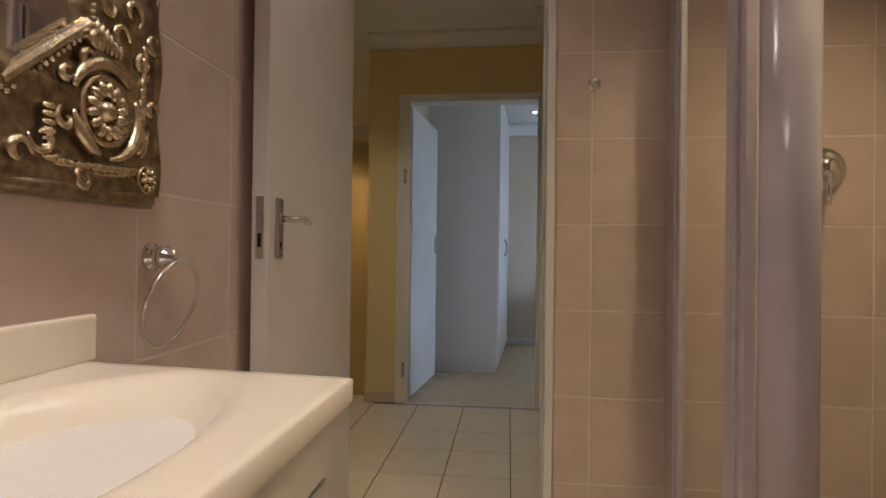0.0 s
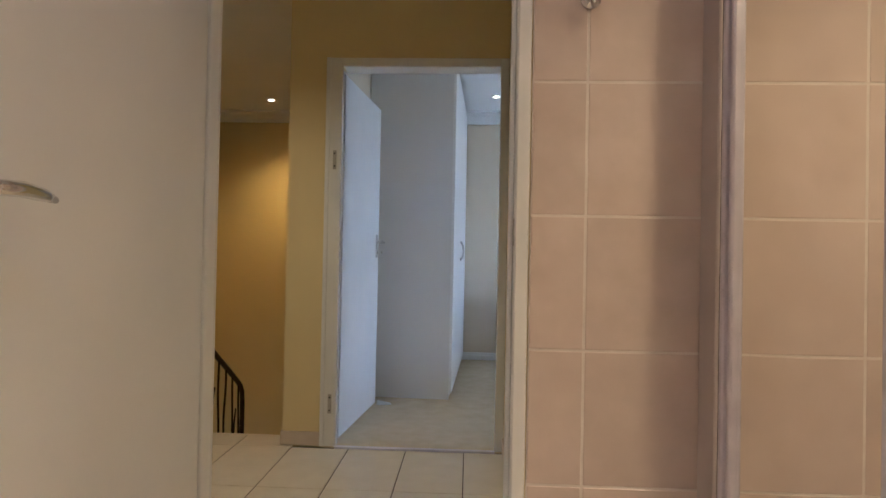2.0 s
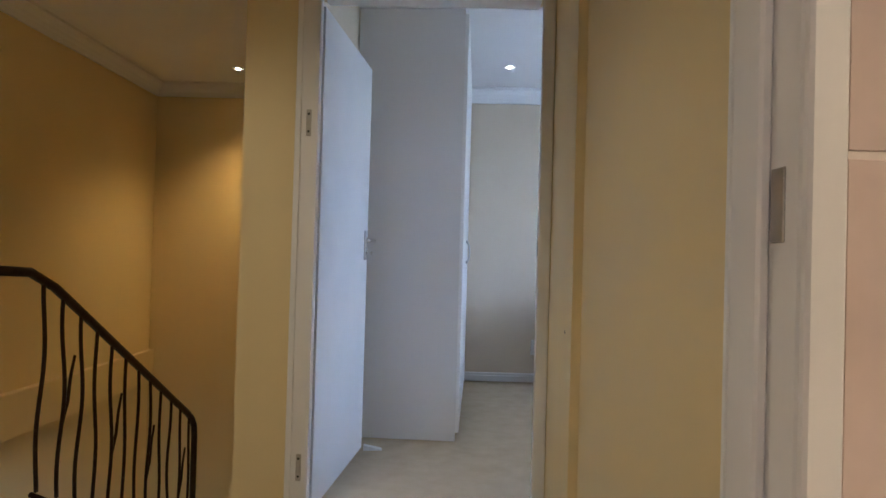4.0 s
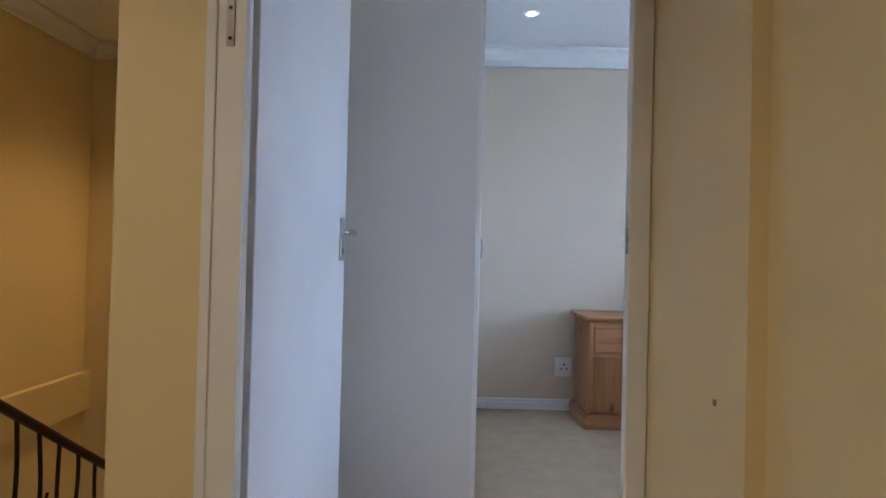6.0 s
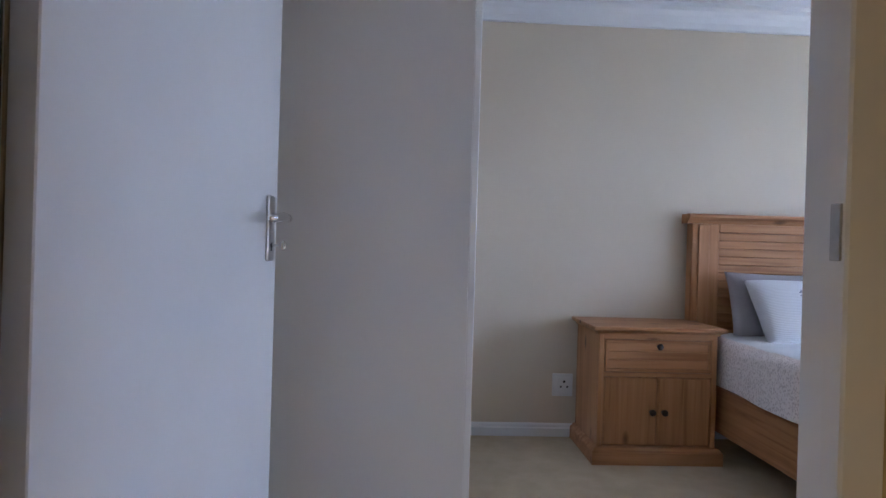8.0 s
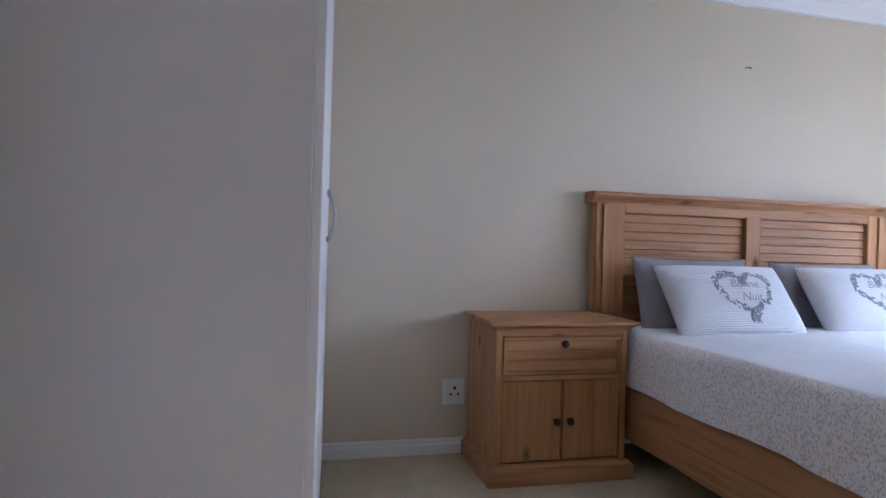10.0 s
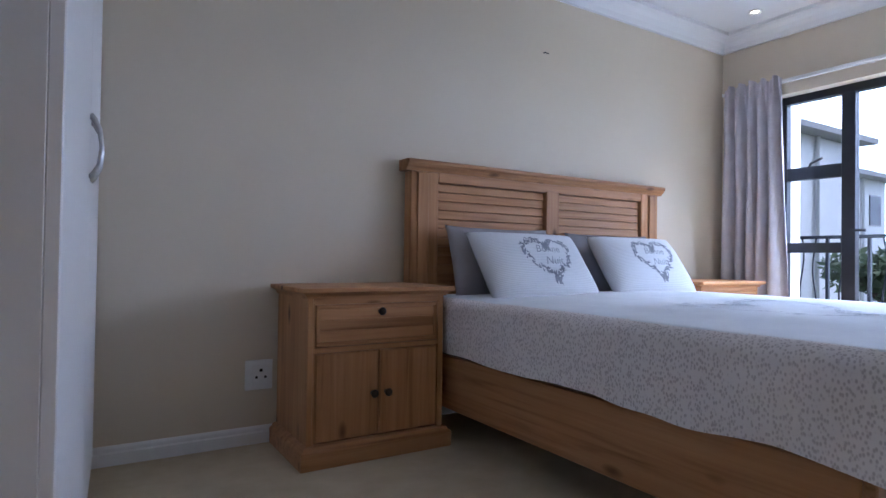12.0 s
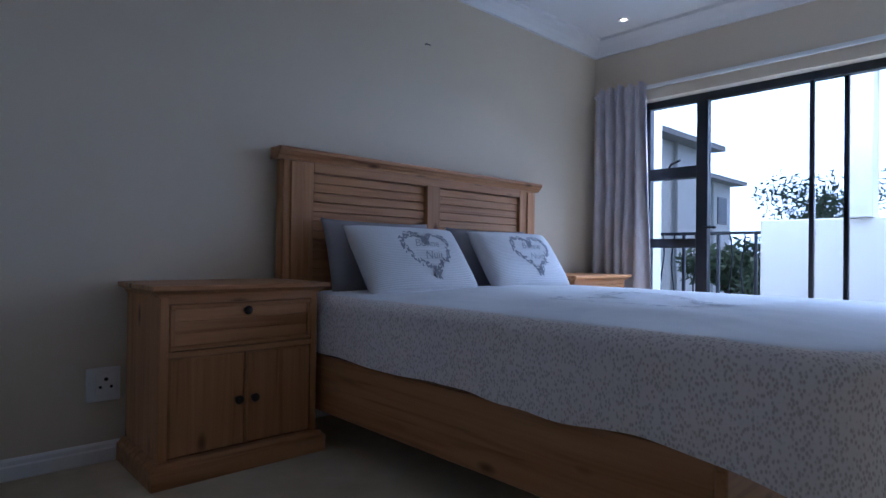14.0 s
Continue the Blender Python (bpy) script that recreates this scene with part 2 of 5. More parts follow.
M_LAMP = glow("lamp_glow", (1.0, 0.9, 0.72), 14)
M_RENDER = surface("white_outdoor_plaster", (0.74, 0.73, 0.72), (0.80, 0.79, 0.78), 2, 0.85, bump=0.2)
M_ROOF = surface("grey_roof_tile", (0.32, 0.31, 0.31), (0.42, 0.40, 0.39), 8, 0.8)
M_LEAF = surface("green_leaves", (0.11, 0.16, 0.08), (0.18, 0.24, 0.12), 14, 0.6)
M_BARK = surface("bark", (0.10, 0.08, 0.06), (0.2, 0.16, 0.12), 14, 0.9)
M_GROUND = surface("dry_grass_ground", (0.12, 0.14, 0.07), (0.22, 0.22, 0.12), 2, 0.95)
M_SKYGLOW = glow("overcast_sky", (0.62, 0.77, 1.05), 6.5)
M_PAVE = surface("grey_balcony_tile", (0.40, 0.38, 0.35), (0.48, 0.46, 0.42), 4, 0.8)


# ---- mesh helpers ----
def mesh_ob(name, bm, material, smooth=False):
    me = bpy.data.meshes.new(name)
    bmesh.ops.recalc_face_normals(bm, faces=bm.faces)
    bm.to_mesh(me)
    bm.free()
    me.materials.append(material)
    if smooth:
        for p in me.polygons:
            p.use_smooth = True
    return new(name, me)


def part(name, bm, material, parent, label="", smooth=False):
    """One mesh under a thing or a part, in the parent's own coordinates."""
    ob = mesh_ob(name, bm, material, smooth)
    ob.parent = parent
    if label:
        tagged(ob, label)
    return ob


def thing(name, x, y, z, label, category, group="", turn=0):
    ob = new(name)
    ob.empty_display_size = 0.1
    ob.matrix_world = pose(x, y, z, 0, 0, turn)
    return tagged(ob, label, category, group)


def structure(name, bm, material, label, category, smooth=False):
    return tagged(mesh_ob(name, bm, material, smooth), label, category, kind="structure")


def add_box(bm, x0, x1, y0, y1, z0, z1, bevel=0.0, seg=1):
    r = bmesh.ops.create_cube(bm, size=1, matrix=Matrix.Translation(((x0 + x1) / 2, (y0 + y1) / 2, (z0 + z1) / 2))
                              @ Matrix.Diagonal((abs(x1 - x0), abs(y1 - y0), abs(z1 - z0), 1)))
    if bevel:
        es = {e for v in r["verts"] for e in v.link_edges}
        bmesh.ops.bevel(bm, geom=list(es), offset=bevel, segments=seg, affect="EDGES", profile=0.5)
    return bm


def box(x0, x1, y0, y1, z0, z1, bevel=0.0, seg=1):
    return add_box(bmesh.new(), x0, x1, y0, y1, z0, z1, bevel, seg)


def boxes(*rows, bevel=0.0):
    bm = bmesh.new()
    for r in rows:
        add_box(bm, *r, bevel=bevel)
    return bm


def add_cyl(bm, p, q, r, seg=16, r2=None):
    p, q = Vector(p), Vector(q)
    d = q - p
    m = Matrix.Translation((p + q) / 2) @ d.to_track_quat("Z", "Y").to_matrix().to_4x4()
    bmesh.ops.create_cone(bm, cap_ends=True, segments=seg, radius1=r, radius2=r if r2 is None else r2, depth=d.length, matrix=m)
    return bm


def add_tube(bm, pts, radius, seg=8, closed=False):
    """A round bar along points; radius is a number or one for each point."""
    pts = [Vector(p) for p in pts]
    rings = []
    n = len(pts)
    up = None
    for i, p in enumerate(pts):
        a = pts[(i - 1) % n] if (closed or i) else p
        b = pts[(i + 1) % n] if (closed or i < n - 1) else p
        t = (b - a).normalized()
        if up is None:
            up = t.orthogonal().normalized()
        up = (up - t * up.dot(t)).normalized()
        side = t.cross(up)
        r = radius[i] if isinstance(radius, (list, tuple)) else radius
        rings.append([bm.verts.new(p + (up * math.cos(k * math.tau / seg) + side * math.sin(k * math.tau / seg)) * r) for k in range(seg)])
    for i in range(n if closed else n - 1):
        A, B = rings[i], rings[(i + 1) % n]
        for k in range(seg):
            bm.faces.new((A[k], A[(k + 1) % seg], B[(k + 1) % seg], B[k]))
    if not closed:
        bm.faces.new(rings[0][::-1])
        bm.faces.new(rings[-1])
    return bm


def lathe(profile, seg=24):
    """A turned body about z from (radius, height) pairs."""
    bm = bmesh.new()
    rings = [[bm.verts.new((r * math.cos(k * math.tau / seg), r * math.sin(k * math.tau / seg), h)) for k in range(seg)] for r, h in profile]
    for A, B in zip(rings, rings[1:]):
        for k in range(seg):
            bm.faces.new((A[k], A[(k + 1) % seg], B[(k + 1) % seg], B[k]))
    bm.faces.new(rings[0][::-1])
    bm.faces.new(rings[-1])
    return bm


def extrude_profile(profile, axis, a, b):
    """A moulding: a closed profile of pairs, run along x or y from a to b. Pairs are (across, z)."""
    bm = bmesh.new()
    ends = []
    for s in (a, b):
        ends.append([bm.verts.new((s, u, v) if axis == "x" else (u, s, v)) for u, v in profile])
    A, B = ends
    n = len(profile)
    for i in range(n):
        bm.faces.new((A[i], A[(i + 1) % n], B[(i + 1) % n], B[i]))
    bm.faces.new(A[::-1])
    bm.faces.new(B)
    return bm


def moved(bm, m):
    bmesh.ops.transform(bm, matrix=m, verts=bm.verts)
    return bm

# ---- the plan ----
T0, T1 = 2.050, 2.166      # wall between bathroom and hall
D0, D1 = 3.83, 3.94        # wall between hall and bedroom
BACK = 6.60                # bedroom's bed wall
WIN = 4.50                 # bedroom's window wall, inner face
LEFT = -0.26               # bathroom's basin wall
BATH_CEIL, HALL_CEIL, BED_CEIL = 2.50, 2.55, 2.52
EDGE = 3.985                # where the landing ends over the stair
HALL_R = 0.662             # hall's side wall
PIER = -0.553
WELL_L, WELL_B = -2.42, 6.75

# ---- setting ----
wall_bath_hall = structure("wall_bathroom_hall", boxes(
    (-2.6, -0.230, T0 + 0.01, T1, 0, 2.75), (0.571, 2.06, T0 + 0.01, T1, 0, 2.75), (-0.230, 0.571, T0 + 0.01, T1, 2.10, 2.75)),
    M_HALL, "cream painted wall between bathroom and hall", "wall")
structure("wall_bedroom_door", boxes(
    (PIER, -0.313, D0, D1, 0, 2.75), (0.672, 0.83, D0, D1, 0, 2.75), (-0.313, 0.672, D0, D1, 2.10, 2.75)),
    M_HALL, "cream painted wall with the bedroom doorway", "wall")
structure("wall_hall_side", boxes((HALL_R, 0.83, 3.40, D0, 0, 2.75), (HALL_R + 0.03, 0.83, T1, 3.40, 0, 2.75)), M_HALL,
          "cream painted side wall of the hall", "wall")
structure("wall_stair_side", box(PIER, -0.315, D1, WELL_B, -2.6, 2.75), M_HALL, "cream painted wall beside the stair", "wall")
structure("wall_stair_back", box(-2.6, -0.315, WELL_B, WELL_B + 0.15, -2.6, 2.75), M_HALL, "ochre lit wall at the back of the stair", "wall")
structure("wall_stair_left", box(-2.6, WELL_L, T1, WELL_B, -2.6, 2.75), M_HALL, "ochre lit wall beside the stair well", "wall")
structure("stair_ledge", box(WELL_L, WELL_L + 0.05, EDGE + 0.3, WELL_B, -0.12, 0.16, 0.004), M_HALL, "plastered ledge along the stair wall", "ledge")
structure("wall_bath_left", box(LEFT - 0.15, LEFT - 0.01, -1.2, T0 + 0.01, 0, 2.75), M_HALL, "wall behind the basin", "wall")
structure("wall_bath_back", box(LEFT - 0.15, 2.06, -1.35, -1.2, 0, 2.6), M_TILE_WALL, "beige wall behind the bathroom", "wall")
structure("wall_bath_right", box(1.95, 2.06, -1.2, T0, 0, 2.6), M_TILE_WALL, "beige tiled wall of the shower", "wall")
structure("wall_bedroom_left", box(-0.315, -0.305, D1, BACK, 0, 2.75), M_BED_WALL, "pale cream wall behind the wardrobe", "wall")
structure("wall_bedroom_back", box(-0.315, WIN + 0.22, BACK, BACK + 0.12, 0, 2.75), M_BED_WALL, "pale cream bedroom wall behind the bed", "wall")
structure("wall_bedroom_front", boxes((0.83, WIN + 0.22, 2.8, 2.92, 0, 2.75), (0.83, 0.93, 2.92, D1, 0, 2.75), (0.68, 0.93, D1, D1 + 0.004, 0, 2.75),
          (-0.3135, 0.68, D1, D1 + 0.004, 2.15, 2.75)),
          M_BED_WALL, "pale cream bedroom wall beside the door", "wall")
structure("wall_bedroom_window", boxes((WIN, WIN + 0.22, 6.21, BACK, 0, 2.75), (WIN, WIN + 0.22, 2.92, 3.3, 0, 2.75), (WIN, WIN + 0.22, 3.3, 6.21, 2.00, 2.75)),
          M_BED_WALL, "pale cream bedroom wall with the sliding door", "wall")
structure("ceiling_bathroom", box(LEFT - 0.15, 2.06, -1.35, T0 + 0.02, BATH_CEIL, BATH_CEIL + 0.1), M_CEIL, "white plastered bathroom ceiling", "ceiling")
structure("ceiling_hall", boxes((-2.6, 0.83, T1 - 0.02, D0 + 0.05, HALL_CEIL, HALL_CEIL + 0.1), (-2.6, PIER + 0.05, D0 + 0.05, WELL_B, HALL_CEIL, HALL_CEIL + 0.1)), M_CEIL, "white plastered hall ceiling", "ceiling")
structure("ceiling_bedroom", boxes((-0.32, 0.88, D1 - 0.03, BACK + 0.1, BED_CEIL, BED_CEIL + 0.1), (0.88, WIN + 0.22, 2.8, BACK + 0.1, BED_CEIL, BED_CEIL + 0.1)), M_CEIL, "white plastered bedroom ceiling", "ceiling")


def cove(axis, wall, sign, ceil, a, b, size=0.075):
    """A plaster cornice against a wall and a ceiling."""
    pts = [(wall, ceil)] + [(wall + sign * (size - size * 0.8 * math.sin(k * math.pi / 8)), ceil - (size - size * 0.8 * math.cos(k * math.pi / 8))) for k in range(5)]
    pts = [(wall - sign * 0.002, ceil + 0.002), (wall + sign * size, ceil + 0.002)] + pts[1:] + [(wall - sign * 0.002, ceil - size)]
    return extrude_profile(pts, axis, a, b)


structure("cornice_bed_wall", cove("x", BACK, -1, BED_CEIL, -0.305, WIN, 0.115), M_CEIL, "white plaster cornice over the bed wall", "cornice")
structure("cornice_window_wall", cove("y", WIN, -1, BED_CEIL, 2.92, BACK, 0.115), M_CEIL, "white plaster cornice over the window wall", "cornice")
structure("cornice_hall_door", cove("x", D0, -1, HALL_CEIL, PIER, HALL_R, 0.09), M_CEIL, "white plaster cornice over the bedroom door", "cornice")
structure("cornice_hall_side", cove("y", HALL_R, -1, HALL_CEIL, 3.40, D0, 0.09), M_CEIL, "white plaster cornice along the hall", "cornice")
structure("cornice_stair_back", cove("x", WELL_B, -1, HALL_CEIL, WELL_L, PIER, 0.11), M_CEIL, "plaster cornice at the back of the stair", "cornice")
structure("cornice_stair_left", cove("y", WELL_L, 1, HALL_CEIL, T1, WELL_B, 0.11), M_CEIL, "plaster cornice beside the stair", "cornice")


def skirting(name, axis, wall, sign, a, b, label, height=0.075):
    prof = [(wall, 0.0), (wall + sign * 0.018, 0.0), (wall + sign * 0.018, height * 0.62), (wall + sign * 0.012, height * 0.70),
            (wall + sign * 0.012, height * 0.88), (wall + sign * 0.006, height), (wall, height)]
    return structure(name, extrude_profile(prof, axis, a, b), M_WHITE, label, "skirting board")


skirting("baseboard_bed_wall", "x", BACK, -1, 0.39, WIN, "white moulded skirting board under the bed wall")
skirting("baseboard_window_wall", "y", WIN, -1, 6.22, BACK - 0.018, "white moulded skirting board beside the curtain")
M_TILE_SKIRT = surface("pinkish_tile_skirting", (0.60, 0.50, 0.42), (0.68, 0.58, 0.50), 8, 0.3)
structure("baseboard_pier", boxes((PIER - 0.01, -0.346, D0 - 0.01, D0, 0, 0.075), (PIER - 0.01, PIER, D0, EDGE, 0, 0.075), bevel=0.002), M_TILE_SKIRT,
          "beige tile skirting round the pier", "skirting")
structure("baseboard_hall_side", boxes((HALL_R - 0.01, HALL_R, 3.40, D0 - 0.01, 0, 0.075), bevel=0.002), M_TILE_SKIRT, "beige tile skirting in the hall", "skirting")

floor = structure("floor_tiled", boxes((WELL_L, 1.95, -1.2, D0 - 0.022, -0.15, -0.004), (WELL_L, PIER, D0 - 0.022, EDGE, -0.15, -0.004)), M_GROUT_DARK,
                  "cream ceramic floor tiles with dark joints", "floor")
structure("floor_carpet", boxes((-0.315, WIN + 0.02, D1 - 0.02, BACK, -0.12, 0.0), (-0.314, 0.67, D0 - 0.022, D1 - 0.02, -0.12, 0.0)), M_CARPET, "beige cut pile carpet", "carpet")
structure("floor_bedroom_slab", box(0.83, WIN + 0.02, 2.8, D1 - 0.02, -0.12, 0.0), M_CARPET, "beige carpet beside the bed", "carpet")
structure("threshold_strip", box(-0.256, 0.613, D0 - 0.042, D0 - 0.018, -0.004, 0.011, 0.003), M_ALU, "metal strip between tiles and carpet", "threshold")
structure("stair_nosing", box(-1.42, PIER, EDGE - 0.01, EDGE + 0.012, -0.15, -0.001, 0.003), M_TILE_FLOOR, "tile edge at the head of the stair", "nosing")


# ---- doors and frames ----
def door_frame(name, x0, x1, y0, y1, top, width, label, rebate=0.0, broad=0.0):
    """A pressed steel frame round a doorway, with a stop."""
    fr = thing(name, (x0 + x1) / 2, y0, 0, label, "door frame")
    tagged(fr, kind="structure")
    c = (x0 + x1) / 2
    for side, xa, s in (("jamb", x0, 1), ("jamb", x1, -1)):
        wf = broad if broad and s > 0 else width
        bm = boxes((xa - c - s * wf, xa - c, -0.012, 0.0, 0, top + width), (xa - c - s * width, xa - c, y1 - y0, y1 - y0 + 0.012, 0, top + width),
                   (xa - c - s * 0.018, xa - c, 0.0, y1 - y0, 0, top), (xa - c, xa - c + s * 0.012, (y1 - y0) * 0.35, (y1 - y0) * 0.62, 0, top), bevel=0.003)
        if broad and s > 0:
            bm.free()
            a = xa - c
            bm = boxes((a - wf, a, -0.012, 0.0, 0, top + width), (a - 0.014, a, 0.0, 0.030, 0, top), (a - 0.056, a - 0.014, 0.020, 0.030, 0, top),
                       (a - 0.056, a - 0.051, 0.030, y1 - y0, 0, top), bevel=0.002)
        if rebate and s < 0:
            bm.free()
            bm = boxes((xa - c, xa - c + width, -0.012, 0.02, 0, top + width), (xa - c + rebate, xa - c + rebate + 0.012, 0.02, y1 - y0 + 0.012, 0, top + width),
                       (xa - c + rebate + 0.012, xa - c + rebate + 0.03, y1 - y0, y1 - y0 + 0.012, 0, top + width), bevel=0.003)
        part(side, bm, M_WHITE, fr)
        if broad and s > 0:
            # black strip stands in for the shaded gap between jamb and leaf
            part("seal_or_gap_shade", box(xa - c - 0.0505, xa - c - 0.043, 0.074, 0.094, 0.01, top), M_BLACK, fr, "black strip painted in for the shade of the gap beside the leaf")
            part("bead", box(xa - c - wf - 0.004, xa - c - wf + 0.020, -0.020, -0.012, 0, top + width, 0.004, 2), M_WHITE, fr)
    part("head", boxes((x0 - c, x1 - c, -0.012, 0.0, top, top + width), (x0 - c, x1 - c, y1 - y0, y1 - y0 + 0.012, top, top + width),
                       (x0 - c, x1 - c, 0, y1 - y0, top, top + 0.018), bevel=0.003), M_WHITE, fr)
    return fr


bath_frame = door_frame("door_frame_1", -0.213, 0.562, T0 - 0.002, T1, 2.085, 0.032, "white steel door frame of the bathroom")
part("strike_plate", box(0.3855, 0.3880, 0.020, 0.040, 1.085, 1.150, 0.001), M_STEEL, bath_frame, "worn steel strike plate")
bed_frame = door_frame("door_frame_2", -0.256, 0.613, D0, D1, 2.09, 0.048, "white steel door frame of the bedroom", rebate=0.045, broad=0.085)
for hz in (1.52, 0.18):
    hg = part("hinge", box(-0.4805, -0.4605, -0.0155, -0.011, hz, hz + 0.105, 0.002), M_STEEL, bed_frame, "steel hinge leaf with dark screws")
    sc = bmesh.new()
    for dz in (0.018, 0.087):
        add_cyl(sc, (-0.4705, -0.0150, hz + dz), (-0.4705, -0.0165, hz + dz), 0.0045, 10)
    part("screws", sc, M_BLACK, hg)
part("strike_plate", box(0.4320, 0.4350, -0.006, 0.010, 1.075, 1.135, 0.001), M_STEEL, bed_frame, "steel strike plate")


def lever_set(door, x, y, z, side, along, key=False):
    """A back plate with a lever handle on a door's face. side: the way out of the face along y; along: the way the lever points in x."""
    pl = part("back_plate", box(x - 0.021, x + 0.021, y, y + side * 0.008, z - 0.105, z + 0.055, 0.003), M_STEEL, door, "brushed steel back plate")
    bm = bmesh.new()
    add_cyl(bm, (x, y + side * 0.006, z), (x, y + side * 0.012, z), 0.014)
    add_tube(bm, [(x, y + side * 0.01, z), (x, y + side * 0.042, z), (x + along * 0.012, y + side * 0.052, z), (x + along * 0.05, y + side * 0.052, z + 0.002),
                  (x + along * 0.095, y + side * 0.050, z - 0.002), (x + along * 0.122, y + side * 0.045, z - 0.006)],
             [0.009, 0.009, 0.0105, 0.011, 0.009, 0.005], 12)
    part("lever_handle", bm, M_CHROME, pl, "chrome lever handle", smooth=True)
    kb = bmesh.new()
    add_cyl(kb, (x, y + side * 0.007, z - 0.066), (x, y + side * 0.0095, z - 0.066), 0.006)
    add_box(kb, x - 0.002, x + 0.002, y + side * 0.007, y + side * 0.0095, z - 0.08, z - 0.066)
    part("keyhole", kb, M_BLACK, pl)
    if key:
        kk = bmesh.new()
        add_cyl(kk, (x, y + side * 0.008, z - 0.066), (x, y + side * 0.03, z - 0.066), 0.003, 8)
        add_tube(kk, [(x + 0.011 * math.cos(a), y + side * 0.038, z - 0.066 + 0.011 * math.sin(a)) for a in [k * math.tau / 14 for k in range(14)]], 0.0022, 6, True)
        part("key", kk, M_CHROME, pl, "small steel key in the lock")
    return pl


def flush_door(name, hx, hy, width, thick, turn, plate_x, plate_z, label, key, face, edge_lock=True):
    """A flush leaf hung at (hx, hy): local x runs from the hinge, local y is its thickness."""
    d = thing(name, hx, hy, 0, label, "door", turn=turn)
    tagged(d, kind="structure")
    part("leaf", box(0.003, width, 0, thick, 0.012, 2.08, 0.002), M_DOOR, d)
    lever_set(d, plate_x, thick, plate_z, 1, -1, key and face > 0)
    lever_set(d, plate_x, 0, plate_z, -1, -1, key and face < 0)
    if edge_lock:
        ed = part("lock_forend", box(width - 0.001, width + 0.0015, thick * 0.26, thick * 0.74, plate_z - 0.105, plate_z + 0.055, 0.0005), M_STEEL, d, "steel lock forend")
        part("latch_bolt", box(width, width + 0.009, thick * 0.36, thick * 0.64, plate_z - 0.012, plate_z + 0.016, 0.002), M_STEEL, ed)
        part("dead_bolt_slot", box(width + 0.001, width + 0.0025, thick * 0.38, thick * 0.62, plate_z - 0.075, plate_z - 0.04), M_BLACK, ed)
    return d


# the bathroom leaf stands open along the basin wall: local x points towards the room, local y away from the wall
flush_door("door_1", -0.228, 2.034, 0.750, 0.044, -90, 0.685, 1.132, "white flush bathroom door standing open against the tiles", False, 1)
flush_door("door_2", -0.263, 3.928, 0.813, 0.038, 84.4, 0.757, 1.138, "white flush bedroom door standing open by the wardrobe", True, -1)

# ---- bathroom things ----
van = thing("vanity_unit", LEFT, 0.110, 0.064, "white vanity cabinet under a moulded basin top", "vanity")
part("carcass", box(0, 0.413, -0.60, 0.570, 0.10, 0.760, 0.003), M_WHITE, van)
part("plinth", box(0, 0.37, -0.58, 0.565, -0.064, 0.10), M_WHITE, van)
for k in range(3):
    dp = part("door", box(0.413, 0.431, -0.595 + k * 0.395, -0.595 + k * 0.395 + 0.388, 0.11, 0.655, 0.003), M_WHITE, van)
    hb = bmesh.new()
    add_tube(hb, [(0.431, -0.42 + k * 0.395, 0.60), (0.453, -0.42 + k * 0.395, 0.60), (0.453, -0.36 + k * 0.395, 0.60), (0.431, -0.36 + k * 0.395, 0.60)], 0.004)
    part("handle", hb, M_CHROME, dp)
    part("drawer_front", box(0.413, 0.431, -0.595 + k * 0.395, -0.595 + k * 0.395 + 0.388, 0.662, 0.755, 0.003), M_WHITE, van)


def basin_top():
    """A moulded top with an oval bowl sunk in it."""
    bm = bmesh.new()
    x1, y0, y1, zt = 0.464, -0.62, 0.582, 0.802
    nx, ny = 40, 80
    cx, cy, rx, ry = 0.232, 0.225, 0.145, 0.30
    grid = []
    for j in range(ny + 1):
        row = []
        for i in range(nx + 1):
            x, y = 0.0 + (x1 - 0.005) * min(1, i / (nx - 1)) + 0.005 * (i == nx), y0 + (y1 - 0.005 - y0) * min(1, j / (ny - 1)) + 0.005 * (j == ny)
            q = math.sqrt(((x - cx) / rx) ** 2 + ((y - cy) / ry) ** 2)
            z = zt
            if q < 1.12:
                f = 1 - (q / 1.12) ** 1.6
                z = zt - 0.135 * f * f * (3 - 2 * f)
            e = min(x1 - x, y1 - y, y - y0)
            if e < 0.004:
                z -= 0.003
            row.append(bm.verts.new((x, y + 0.05 * (1 - x / x1) * (j / ny) ** 4, z)))
        grid.append(row)
    for j in range(ny):
        for i in range(nx):
            bm.faces.new((grid[j][i], grid[j][i + 1], grid[j + 1][i + 1], grid[j + 1][i]))
    rim = [grid[0][i] for i in range(nx + 1)] + [grid[j][nx] for j in range(1, ny + 1)] + [grid[ny][i] for i in range(nx - 1, -1, -1)]
    low = [bm.verts.new((v.co.x, v.co.y, zt - 0.034)) for v in rim]
    for k in range(len(rim) - 1):
        bm.faces.new((rim[k], low[k], low[k + 1], rim[k + 1]))
    return bm


top = thing("basin_top", LEFT, 0.110, 0.064, "cream moulded basin top with an oval bowl", "basin")
part("bowl_and_deck", basin_top(), M_BASIN, top, smooth=True)
part("upstand", box(0, 0.018, -0.62, 0.640, 0.800, 0.878, 0.006, 3), M_BASIN, top)
wb = bmesh.new()
add_cyl(wb, (0.232, 0.225, 0.666), (0.232, 0.225, 0.671), 0.022, 24)
part("waste", wb, M_CHROME, top)


